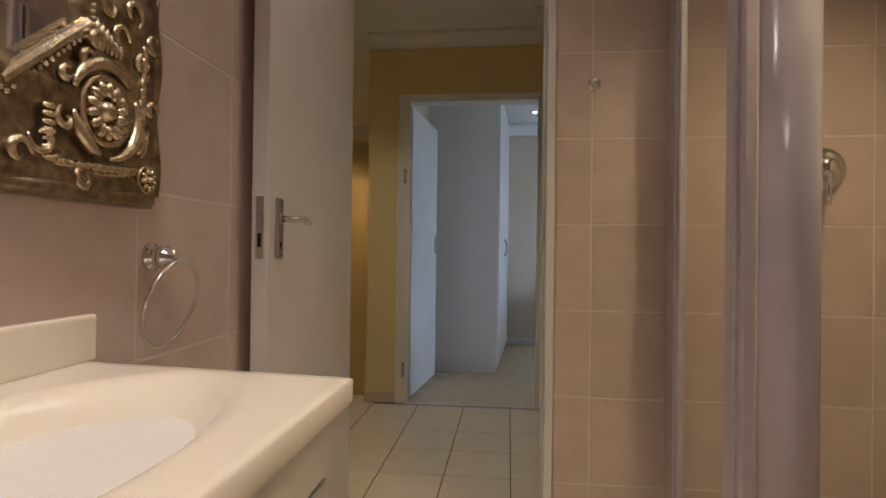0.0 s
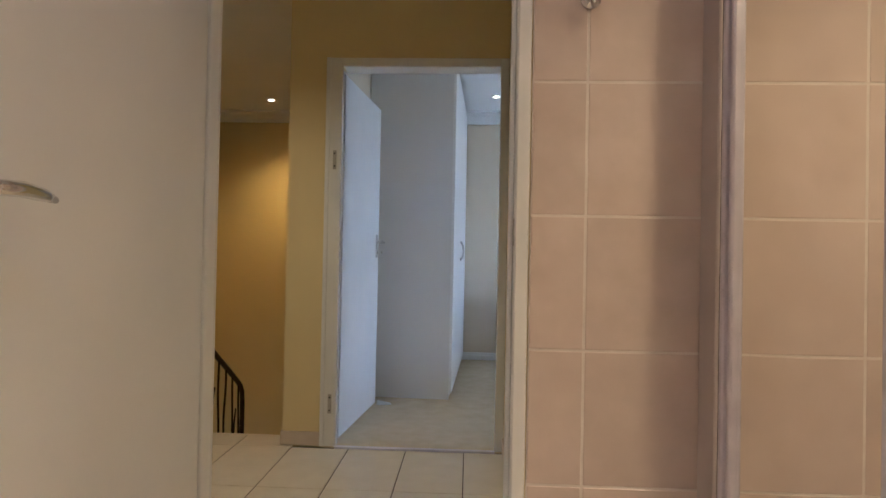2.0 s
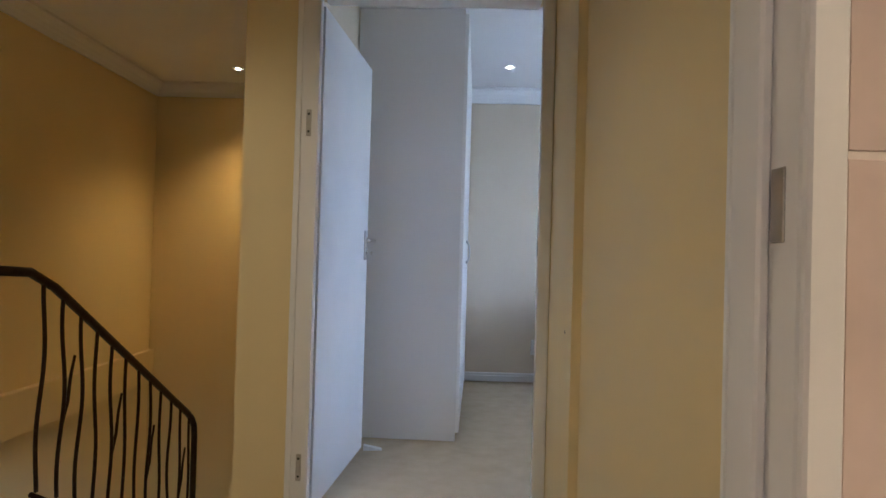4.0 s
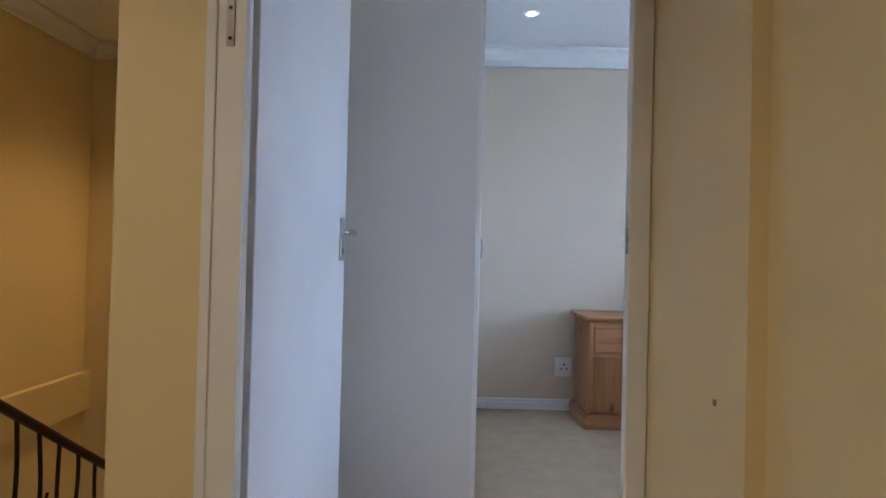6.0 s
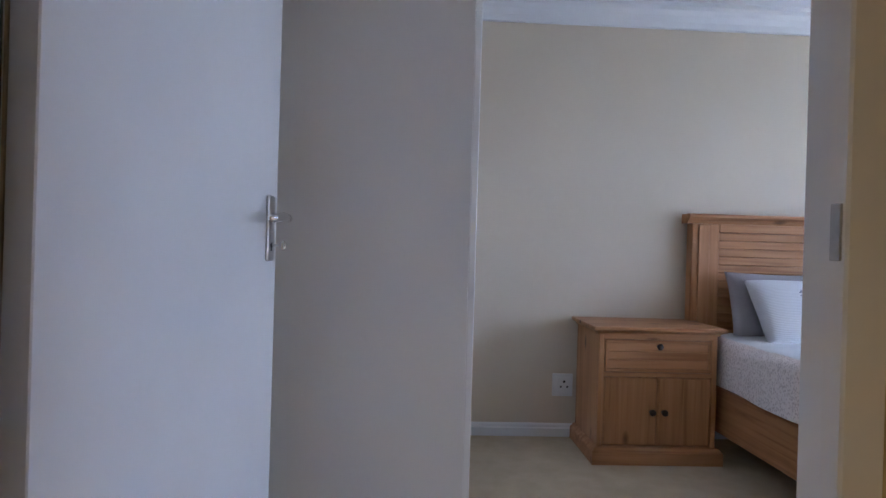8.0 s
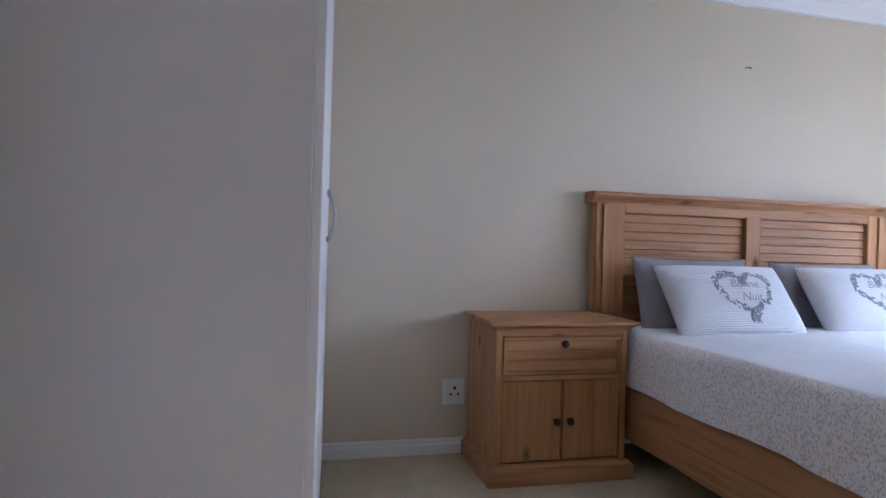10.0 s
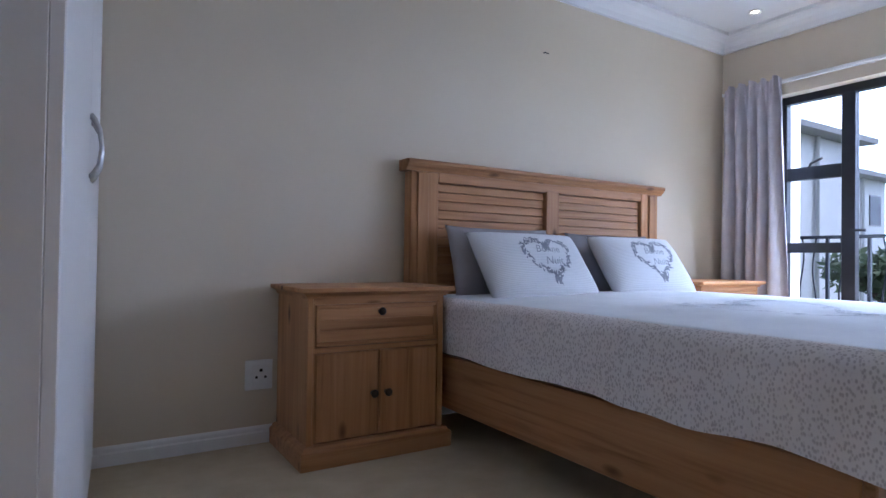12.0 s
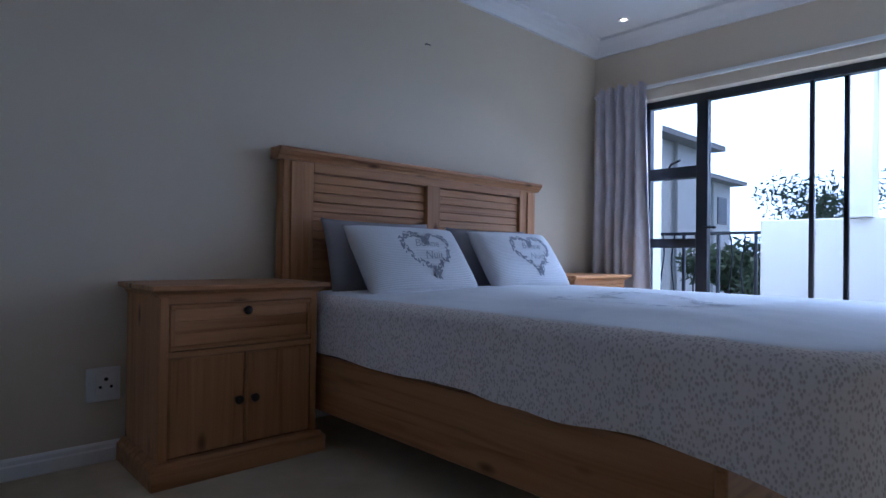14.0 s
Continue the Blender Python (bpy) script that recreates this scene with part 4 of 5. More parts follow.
def bed():
    b = thing("bed_frame", 2.682, BACK - 0.02, 0.0, "pine double bed frame with a louvred headboard", "bed")
    X = lambda v: v - 2.62
    Y = lambda v: v - BACK + 0.02
    f, k0 = -0.075, -0.005            # headboard front and back
    part("post", box(X(1.665), X(1.83), f, k0, 0, 1.285, 0.004), M_PINE_Z, b)
    part("post", box(X(3.42), X(3.585), f, k0, 0, 1.285, 0.004), M_PINE_Z, b)
    part("post_face", box(X(1.70), X(1.765), f - 0.012, f, 0.3, 1.275, 0.003), M_PINE_Z, b)
    part("post_face", box(X(3.49), X(3.555), f - 0.012, f, 0.3, 1.275, 0.003), M_PINE_Z, b)
    part("centre_stile", box(X(2.575), X(2.675), f - 0.006, k0, 0.35, 1.245, 0.004), M_PINE_Z, b)
    part("back_board", box(X(1.83), X(3.42), -0.02, k0, 0.5, 1.24), M_PINE_X, b)
    part("top_rail", box(X(1.83), X(3.42), f, k0, 1.235, 1.285, 0.003), M_PINE_X, b)
    part("bottom_rail", box(X(1.83), X(3.42), f, k0, 0.35, 0.52, 0.003), M_PINE_X, b)
    for x0, x1 in ((1.83, 2.575), (2.675, 3.42)):
        for i in range(15):
            z = 0.524 + i * 0.0474
            bm = box(X(x0), X(x1), -0.006, 0.006, 0, 0.0452, 0.003)
            moved(bm, Matrix.Translation((0, -0.050, z)) @ Matrix.Rotation(radians(-8), 4, "X"))
            part("slat", bm, M_PINE_X, b)
    # moulded cap
    prof = [(k0, 1.285), (f - 0.004, 1.285), (f - 0.010, 1.296), (f - 0.022, 1.304), (f - 0.030, 1.316), (f - 0.036, 1.320), (f - 0.036, 1.334), (f - 0.030, 1.340), (k0, 1.340)]
    part("cap", extrude_profile(prof, "x", X(1.632), X(3.618)), M_PINE_X, b)
    FOOT = 4.56
    for x in (1.70, 3.52):
        part("side_rail", box(X(x), X(x + 0.03), Y(FOOT), f, 0.150, 0.392, 0.004), M_PINE_Y, b)
    part("foot_rail", box(X(1.70), X(3.55), Y(FOOT) - 0.03, Y(FOOT), 0.150, 0.392, 0.004), M_PINE_X, b)
    for x in (2.05, 3.12):
        for y in (4.7, 5.9):
            part("leg", box(X(x), X(x + 0.07), Y(y), Y(y + 0.07), 0, 0.23, 0.004), M_PINE_Z, b)
    b.scale = (0.977, 1.0, 0.983)
    part("slat_base", box(X(1.73), X(3.52), Y(FOOT), f, 0.22, 0.34), M_BASE_CLOTH, b, "dark cloth bed base")


bed()
M_X0, M_X1, M_Y0, M_Y1, M_TOP = 1.768, 3.590, 4.24, 6.48, 0.648


def rounded_slab(x0, x1, y0, y1, z0, z1, r, hem=None, seed=1):
    """A soft block: a grid that falls over rounded edges; hem gives the lower edge some wave."""
    bm = bmesh.new()
    outline = []
    def edge(t):
        per = 2 * (x1 - x0) + 2 * (y1 - y0)
        d = (t % 1.0) * per
        for ax, ay, bx, by in ((x0, y0, x1, y0), (x1, y0, x1, y1), (x1, y1, x0, y1), (x0, y1, x0, y0)):
            L = abs(bx - ax) + abs(by - ay)
            if d <= L:
                return ax + (bx - ax) * d / L, ay + (by - ay) * d / L
            d -= L
        return x0, y0
    cx, cy = (x0 + x1) / 2, (y0 + y1) / 2
    N = 420
    cr = 0.16
    for k in range(N):
        px, py = edge(k / N)
        # round the plan's corners
        dx, dy = max(0, abs(px - cx) - ((x1 - x0) / 2 - cr)), max(0, abs(py - cy) - ((y1 - y0) / 2 - cr))
        if dx > 0 and dy > 0:
            L = math.hypot(dx, dy)
            if L > cr:
                px -= math.copysign(dx * (1 - cr / L), px - cx)
                py -= math.copysign(dy * (1 - cr / L), py - cy)
        outline.append((px, py))
    levels = []
    for s in range(9):          # over the edge
        a = s / 8 * math.pi / 2
        levels.append((r - r * math.sin(a), z1 - r + r * math.cos(a)))
    for s in range(1, 9):
        levels.append((0.0, z1 - r - (z1 - r - z0) * s / 8))
    def place(px, py, inset, z, drop):
        ux, uy = px - cx, py - cy
        fx = ((x1 - x0) / 2 - inset) / ((x1 - x0) / 2)
        fy = ((y1 - y0) / 2 - inset) / ((y1 - y0) / 2)
        w = noise.noise(Vector((px * 2.2, py * 2.2, z * 2.0 + seed))) * 0.014 + noise.noise(Vector((px * 7, py * 7, z * 4 + seed))) * 0.006
        w *= min(1.0, 0.25 + drop)
        L = math.hypot(ux, uy)
        return cx + ux * fx + w * ux / L, cy + uy * fy + w * uy / L, z
    rows = []
    for li, (ins, z) in enumerate(levels):
        drop = li / (len(levels) - 1)
        row = []
        for px, py in outline:
            zz = z
            if hem and li > 8:
                wave = noise.noise(Vector((px * 1.7, py * 1.7, seed))) * hem + noise.noise(Vector((px * 6, py * 6, seed + 9))) * hem * 0.35
                zz = z + (wave - 0.09 * max(0.0, min(1.0, (4.75 - py) / 0.5)) ** 1.5) * ((li - 8) / 8) ** 2
            row.append(bm.verts.new(place(px, py, ins, zz, drop)))
        rows.append(row)
    for A, B in zip(rows, rows[1:]):
        for k in range(N):
            bm.faces.new((A[k], A[(k + 1) % N], B[(k + 1) % N], B[k]))
    # the top, ring by ring towards the middle
    prev = rows[0]
    for s in range(1, 14):
        f = 1 - s / 14
        cur = []
        for px, py in outline:
            x = cx + (px - cx) * ((x1 - x0) / 2 - r) / ((x1 - x0) / 2) * f
            y = cy + (py - cy) * ((y1 - y0) / 2 - r) / ((y1 - y0) / 2) * f
            z = z1 + noise.noise(Vector((x * 2.5, y * 2.5, seed))) * 0.012 * min(1, s / 3) + noise.noise(Vector((x * 9, y * 9, seed))) * 0.005 * min(1, s / 3) + 0.012 * min(1, s / 5)
            cur.append(bm.verts.new((x, y, z)))
        for k in range(N):
            bm.faces.new((prev[k], cur[k], cur[(k + 1) % N], prev[(k + 1) % N]))
        prev = cur
    bm.faces.new(prev)
    return bm


mt = thing("mattress", 2.682, 5.37, 0.36, "dark edged mattress under the duvet", "mattress")
part("body", box(M_X0 - 2.682 + 0.03, M_X1 - 2.682 - 0.03, M_Y0 - 5.37 + 0.22, M_Y1 - 5.37 - 0.02, 0.0, 0.25, 0.03, 3), M_BASE_CLOTH, mt)
dv = tagged(mesh_ob("duvet", rounded_slab(M_X0, M_X1, M_Y0, M_Y1, 0.392, M_TOP, 0.05, hem=0.022), M_PRINT, True),
            "white duvet with a small leaf print hanging over the sides", "duvet")

# ---- pillows ----
def pillow_z(u, v, t):
    """Half thickness of a pillow at u, v in -1..1."""
    a = max(0.0, 1 - abs(u) ** 2.6)
    b = max(0.0, 1 - abs(v) ** 2.6)
    return t * (a * b) ** 0.45


def pillow_bm(w, h, t, seed, n=36):
    bm = bmesh.new()
    top, bot = {}, {}
    def xy(u, v):
        pin = 1 - 0.06 * (1 - u * u) * (abs(v) ** 4)
        pin2 = 1 - 0.05 * (1 - v * v) * (abs(u) ** 4)
        return u * w / 2 * pin2, v * h / 2 * pin
    for j in range(n + 1):
        for i in range(n + 1):
            u, v = -1 + 2 * i / n, -1 + 2 * j / n
            x, y = xy(u, v)
            z = pillow_z(u, v, t) + 0.006 * noise.noise(Vector((x * 8, y * 8, seed))) * (1 - max(abs(u), abs(v)) ** 4)
            top[i, j] = bm.verts.new((x, y, z))
            if 0 < i < n and 0 < j < n:
                bot[i, j] = bm.verts.new((x, y, -z))
            else:
                bot[i, j] = top[i, j]
    for j in range(n):
        for i in range(n):
            bm.faces.new((top[i, j], top[i + 1, j], top[i + 1, j + 1], top[i, j + 1]))
            q = [bot[i, j], bot[i, j + 1], bot[i + 1, j + 1], bot[i + 1, j]]
            if len(set(q)) >= 3:
                try:
                    bm.faces.new(q)
                except ValueError:
                    pass
    return bm


def pillow(name, x, y, z, w, h, t, lean, turn, material, label, seed):
    """Leans back against the headboard: local x along it, local y up the slope, local z out of its face."""
    p = tagged(mesh_ob(name, pillow_bm(w, h, t, seed), material, True), label, "pillow", "pillows on the bed")
    p.matrix_world = pose(x, y, z, 0, 0, turn) @ Matrix.Rotation(radians(lean), 4, "X")
    return p


def on_pillow(p, w, h, t, seed):
    def surf(x, y):
        u, v = max(-0.97, min(0.97, x / (w / 2))), max(-0.97, min(0.97, y / (h / 2)))
        return pillow_z(u, v, t) + 0.006 * noise.noise(Vector((x * 8, y * 8, seed))) * (1 - max(abs(u), abs(v)) ** 4) + 0.0022
    return surf


def leaf_quad(bm, surf, x, y, ang, L, W):
    """A small pointed leaf that lies on a surface."""
    c, s = math.cos(ang), math.sin(ang)
    vs = []
    for a, b in ((-1, 0), (-0.35, 0.8), (0.3, 0.75), (1, 0), (0.3, -0.75), (-0.35, -0.8)):
        px, py = x + c * a * L - s * b * W, y + s * a * L + c * b * W
        vs.append(bm.verts.new((px, py, surf(px, py))))
    bm.faces.new(vs)


def heart_point(a, size):
    x = 16 * math.sin(a) ** 3
    y = 13 * math.cos(a) - 5 * math.cos(2 * a) - 2 * math.cos(3 * a) - math.cos(4 * a)
    return x / 17 * size, y / 17 * size


def heart_wreath(surf, cx, cy, size, seed, count=180):
    rnd = random.Random(seed)
    bm = bmesh.new()
    for k in range(count):
        a = k / count * math.tau
        hx, hy = heart_point(a, size)
        hx2, hy2 = heart_point(a + 0.02, size)
        ang = math.atan2(hy2 - hy, hx2 - hx) + rnd.uniform(-1.1, 1.1)
        leaf_quad(bm, surf, cx + hx + rnd.uniform(-0.10, 0.10) * size, cy + hy * 0.9 + rnd.uniform(-0.10, 0.10) * size, ang,
                  size * rnd.uniform(0.055, 0.125), size * rnd.uniform(0.026, 0.055))
    return bm


def lettering(text, size, surf, cx, cy, material, parent):
    """Words in the built-in font, laid on a curved surface."""
    cu = bpy.data.curves.new("lettering", "FONT")
    cu.body, cu.size, cu.align_x, cu.align_y, cu.shear = text, size, "CENTER", "CENTER", 0.35
    cu.resolution_u = 3
    tmp = new("lettering_source", cu)
    me = bpy.data.meshes.new_from_object(tmp.evaluated_get(bpy.context.evaluated_depsgraph_get()))
    bpy.data.objects.remove(tmp)
    bm = bmesh.new()
    bm.from_mesh(me)
    bpy.data.meshes.remove(me)
    for v in bm.verts:
        v.co = (v.co.x + cx, v.co.y + cy, surf(v.co.x + cx, v.co.y + cy) + 0.0006)
    return part("lettering", bm, material, parent, "dark script lettering")


for px, py, pz, w, h, seed, turn in ((2.285, 6.185, 0.792, 0.70, 0.40, 3, 1), (3.105, 6.20, 0.795, 0.65, 0.40, 11, -3)):
    p = pillow("pillow", px, py, pz, w, h, 0.085, 54, turn, M_PILLOW, "white ribbed pillow printed with a grey heart wreath", seed)
    sf = on_pillow(p, w, h, 0.085, seed)
    part("printed_heart", heart_wreath(sf, 0.03, 0.01, 0.155, seed), M_INK, p, "blue-grey heart of printed leaves")
    lettering("Bonne", 0.062, sf, 0.035, 0.045, M_SCRIPT, p)
    lettering("Nuit", 0.062, sf, 0.045, -0.025, M_SCRIPT, p)
for px, seed, turn, z in ((2.24, 21, 1, 0.800), (3.06, 27, -2, 0.790)):
    pillow("pillow", px, 6.375, z, 0.68, 0.40, 0.07, 74, turn, M_GREY_PILLOW, "plain grey pillow leaning on the headboard", seed)


def duvet_top(x, y):
    return M_TOP + 0.0165 + noise.noise(Vector((x * 2.5, y * 2.5, 1))) * 0.012 + noise.noise(Vector((x * 9, y * 9, 1))) * 0.005


wreath = bmesh.new()
rnd_w = random.Random(4)
for k in range(260):
    a = k / 260 * math.tau
    hx, hy = heart_point(a, 0.36)
    leaf_quad(wreath, duvet_top, 2.55 + hx + rnd_w.uniform(-0.03, 0.03), 5.15 + hy * 0.9 + rnd_w.uniform(-0.03, 0.03), rnd_w.uniform(0, 6.28), rnd_w.uniform(0.012, 0.03), rnd_w.uniform(0.005, 0.011))
part("printed_heart", wreath, M_INK_PALE, dv, "pale grey heart of printed leaves")
# the middle of the duvet is plain, the border is printed
dv.data.materials.append(M_SHEET)
for poly in dv.data.polygons:
    if poly.center.z > M_TOP - 0.006 and poly.center.x > M_X0 + 0.035 and poly.center.y > M_Y0 + 0.035:
        poly.material_index = 1

# ---- socket, mark and stop ----
sk = thing("wall_socket", 1.044, BACK, 0.300, "white three-pin wall socket above the skirting", "socket")
part("plate", box(-0.060, 0.060, -0.010, 0, -0.066, 0.066, 0.004, 2), M_PLASTIC, sk)
part("socket_face", box(-0.030, 0.045, -0.013, -0.009, -0.045, 0.045, 0.003), M_PLASTIC, sk)
for hx, hz, r in ((0.008, 0.020, 0.0075), (-0.011, -0.010, 0.006), (0.027, -0.010, 0.006)):
    hole = bmesh.new()
    add_cyl(hole, (hx, -0.0128, hz), (hx, -0.0138, hz), r, 14)
    part("pin_hole", hole, M_BLACK, sk)
part("rocker", box(-0.052, -0.038, -0.015, -0.009, -0.015, 0.015, 0.002), M_PLASTIC, sk)
nail = tagged(mesh_ob("nail", add_tube(bmesh.new(), [(2.690, BACK + 0.001, 2.064), (2.695, BACK - 0.012, 2.064), (2.718, BACK - 0.014, 2.061)], 0.0035, 6), M_BLACK), "small dark nail stub in the cream wall", "nail")
stop = bmesh.new()
vs = [stop.verts.new(c) for c in ((0, 0, 0), (0.10, 0, 0), (0.10, 0.035, 0), (0, 0.035, 0), (0, 0, 0.028), (0, 0.035, 0.028), (0.095, 0, 0.006), (0.095, 0.035, 0.006))]
for f in ((0, 1, 2, 3), (0, 4, 6, 1), (3, 2, 7, 5), (4, 5, 7, 6), (0, 3, 5, 4), (1, 6, 7, 2)):
    stop.faces.new([vs[k] for k in f])
st_ob = tagged(mesh_ob("door_wedge", stop, M_PLASTIC), "white plastic door wedge on the carpet", "door stop")
st_ob.matrix_world = pose(-0.17, 4.715, 0.0, 0, 0, 8)
mk = bmesh.new()
add_cyl(mk, (HALL_R - 0.0012, 3.50, 0.825), (HALL_R + 0.001, 3.50, 0.825), 0.006, 14)
mk_ob = structure("scuff_mark", mk, surface("scuff_grey", (0.26, 0.22, 0.16), (0.34, 0.29, 0.2), 40, 0.8), "small grey scuff on the hall wall", "scuff")

# ---- curtain and window ----
def curtain():
    c = thing("curtain", 4.41, 6.315, 0, "taupe pinch-pleated curtain drawn to the wall", "curtain")
    bm = bmesh.new()
    nu, nv = 150, 40
    grid = [[], []]
    for j in range(nv + 1):
        f = j / nv
        z = 0.03 + 2.075 * f
        half = 0.215 + 0.065 * (1 - f) - 0.015 * math.sin(f * math.pi)
        rows = ([], [])
        for i in range(nu + 1):
            u = -1 + 2 * i / nu
            ph = u * 5.2 * math.pi + 0.5 * math.sin(3 * u)
            amp = 0.040 * (1 - 0.45 * (f > 0.93)) + 0.022 * noise.noise(Vector((u * 2, f * 1.5, 2)))
            x = amp * math.sin(ph + 1.1 * (1 - f) * math.sin(4 * u) + 0.5 * math.sin(5 * f + 3 * u)) + 0.012 * noise.noise(Vector((u * 6, f * 4, 7)))
            if f > 0.90:
                x += 0.010 * math.sin(ph * 3)
            y = u * half + 0.012 * math.cos(ph) * (1 - f) + (0.03 * (1 - f) * (f) if u < 0 else 0)
            zz = z + (0.018 * math.cos(ph * 1.0) if f == 1 else 0)
            rows[0].append(bm.verts.new((x - 0.0015, -y, zz)))
            rows[1].append(bm.verts.new((x + 0.0015, -y, zz)))
        grid[0].append(rows[0])
        grid[1].append(rows[1])
    for s in (0, 1):
        for j in range(nv):
            for i in range(nu):
                bm.faces.new((grid[s][j][i], grid[s][j][i + 1], grid[s][j + 1][i + 1], grid[s][j + 1][i]))
    part("cloth", bm, M_CURTAIN, c, smooth=True)


curtain()
rl = thing("curtain_rail", WIN, 4.8, 2.085, "white curtain track along the window wall", "curtain rail")
part("track", box(-0.045, -0.015, -1.6, 1.78, -0.012, 0.012, 0.003), M_WHITE, rl)
for y in (-1.4, -0.3, 0.8, 1.7):
    part("bracket", box(-0.018, 0, y, y + 0.02, -0.012, 0.014), M_WHITE, rl)


def window():
    w = thing("window_1", 4.62, 4.8, 0, "black aluminium sliding door and side light", "window")
    tagged(w, kind="structure")
    Y = lambda y: y - 4.8
    def bar(name, y0, y1, z0, z1, x0=-0.03, x1=0.03, label=""):
        return part(name, box(x0, x1, Y(y0), Y(y1), z0, z1, 0.003), M_FRAME, w, label)
    TOP, T1B, T1T, T2B, T2T = 1.945, 1.403, 1.490, 0.899, 0.967
    bar("window_frame", 3.3, 6.21, TOP, 2.00)
    bar("window_frame", 6.17, 6.21, 0.0, TOP)
    bar("window_frame", 3.3, 3.34, 0.0, TOP)
    bar("window_sill", 3.34, 6.17, 0.0, 0.04)
    bar("mullion", 5.742, 5.823, 0.04, TOP)
    bar("transom", 5.823, 6.17, T1B, T1T)
    bar("transom", 5.823, 6.17, T2B, T2T)
    bar("stile", 5.090, 5.118, 0.04, TOP, -0.035, -0.008)
    bar("stile", 4.916, 4.944, 0.04, TOP, 0.004, 0.032)
    bar("stile", 4.05, 4.09, 0.04, TOP, -0.035, -0.008)
    for y0, y1, z0, z1 in ((5.823, 6.17, 0.04, T2B), (5.823, 6.17, T2T, T1B), (5.823, 6.17, T1T, TOP), (5.118, 5.742, 0.04, TOP), (4.09, 5.090, 0.04, TOP), (3.34, 4.05, 0.04, TOP)):
        g = part("pane", box(-0.003, 0.003, Y(y0), Y(y1), z0, z1), M_GLASS, w)
        g.visible_shadow = False
    st = bmesh.new()
    add_tube(st, [(-0.03, Y(6.02), 1.49), (-0.055, Y(6.00), 1.505), (-0.075, Y(5.92), 1.53)], 0.008, 8)
    part("window_stay", st, M_FRAME, w)
    hd = bmesh.new()
    add_tube(hd, [(-0.03, Y(5.75), 1.045), (-0.06, Y(5.75), 1.045), (-0.065, Y(5.67), 1.04)], 0.009, 8)
    part("door_handle", hd, M_FRAME, w)


window()

# ---- outdoors ----
structure("ground", box(4.72, 400, -300, 300, -3.2, -3.0), M_GROUND, "garden ground two storeys down", "ground")
structure("balcony_floor", box(4.72, 6.22, 1.0, 8.0, -0.25, -0.03), M_PAVE, "balcony floor outside the sliding door", "balcony")
structure("balcony_parapet", box(6.02, 6.22, 1.0, 5.87, -0.03, 1.17, 0.01), M_RENDER, "white plastered balcony wall", "parapet")
structure("balcony_column", box(6.00, 6.22, 5.05, 5.235, 1.168, 3.4, 0.006), M_RENDER, "white plastered balcony column", "column")
structure("house_wall_outside", boxes((4.72, 5.64, 6.60, 6.80, -3, 4.0)), M_RENDER, "white plastered outer wall beside the balcony", "wall")
br = thing("balcony_railing", 6.1, 5.87, -0.03, "dark metal balcony railing with wavy bars", "railing")
part("top_bar", box(-0.02, 0.02, 0.0, 1.2, 1.08, 1.11, 0.004), M_FRAME, br)
part("bottom_bar", box(-0.012, 0.012, 0.0, 1.2, 0.08, 0.10), M_FRAME, br)
for k in range(11):
    b2 = bmesh.new()
    y = 0.06 + 0.11 * k
    if k % 3 == 0:
        add_box(b2, -0.013, 0.013, y - 0.013, y + 0.013, 0.09, 1.09)
    else:
        add_tube(b2, [(0, y + 0.018 * math.sin(k * 2 + i * 0.9), 0.09 + i * 0.1) for i in range(11)], 0.007, 6)
    part("bar", b2, M_FRAME, br)


def house(x0, x1, y0, y1, eave, label, windows):
    h = thing("house", (x0 + x1) / 2, (y0 + y1) / 2, -3.0, label, "house", "houses across the garden")
    hx, hy, e = (x1 - x0) / 2, (y1 - y0) / 2, eave + 3.0
    part("wall", box(-hx, hx, -hy, hy, 0, e), M_RENDER, h)
    bm = bmesh.new()
    o = 0.45
    a = [bm.verts.new(c) for c in ((-hx - o, -hy - o, e), (hx + o, -hy - o, e), (hx + o, hy + o, e), (-hx - o, hy + o, e))]
    a2 = [bm.verts.new((v.co.x, v.co.y, e + 0.14)) for v in a]
    r = [bm.verts.new((-hx * 0.4, 0, e + 1.3)), bm.verts.new((hx * 0.4, 0, e + 1.3))]
    bm.faces.new(a[::-1])
    for k in range(4):
        bm.faces.new((a[k], a[(k + 1) % 4], a2[(k + 1) % 4], a2[k]))
    bm.faces.new((a2[0], a2[1], r[1], r[0]))
    bm.faces.new((a2[1], a2[2], r[1]))
    bm.faces.new((a2[2], a2[3], r[0], r[1]))
    bm.faces.new((a2[3], a2[0], r[0]))
    part("roof", bm, M_ROOF, h)
    for wx, wz, ww, wh in windows:
        win = part("window", boxes((wx - ww / 2, wx + ww / 2, -hy - 0.03, -hy + 0.02, wz, wz + wh)), M_FRAME, h)
        part("pane", box(wx - ww / 2 + 0.06, wx + ww / 2 - 0.06, -hy - 0.04, -hy - 0.028, wz + 0.06, wz + wh - 0.06), M_GLASS, win)
    dp = bmesh.new()
    add_cyl(dp, (hx - 1.75, -hy - 0.06, 0), (hx - 1.75, -hy - 0.06, e), 0.05, 10)
    part("downpipe", dp, M_RENDER, h)
    return h


house(9.5, 16.95, 11.0, 17, 3.85, "white plastered house with a grey hipped roof", [])
house(18.2, 23.6, 12.75, 18, 3.62, "white plastered house behind a tree", [(1.9, 5.1, 0.8, 1.0), (1.9, 2.6, 0.9, 1.0)])


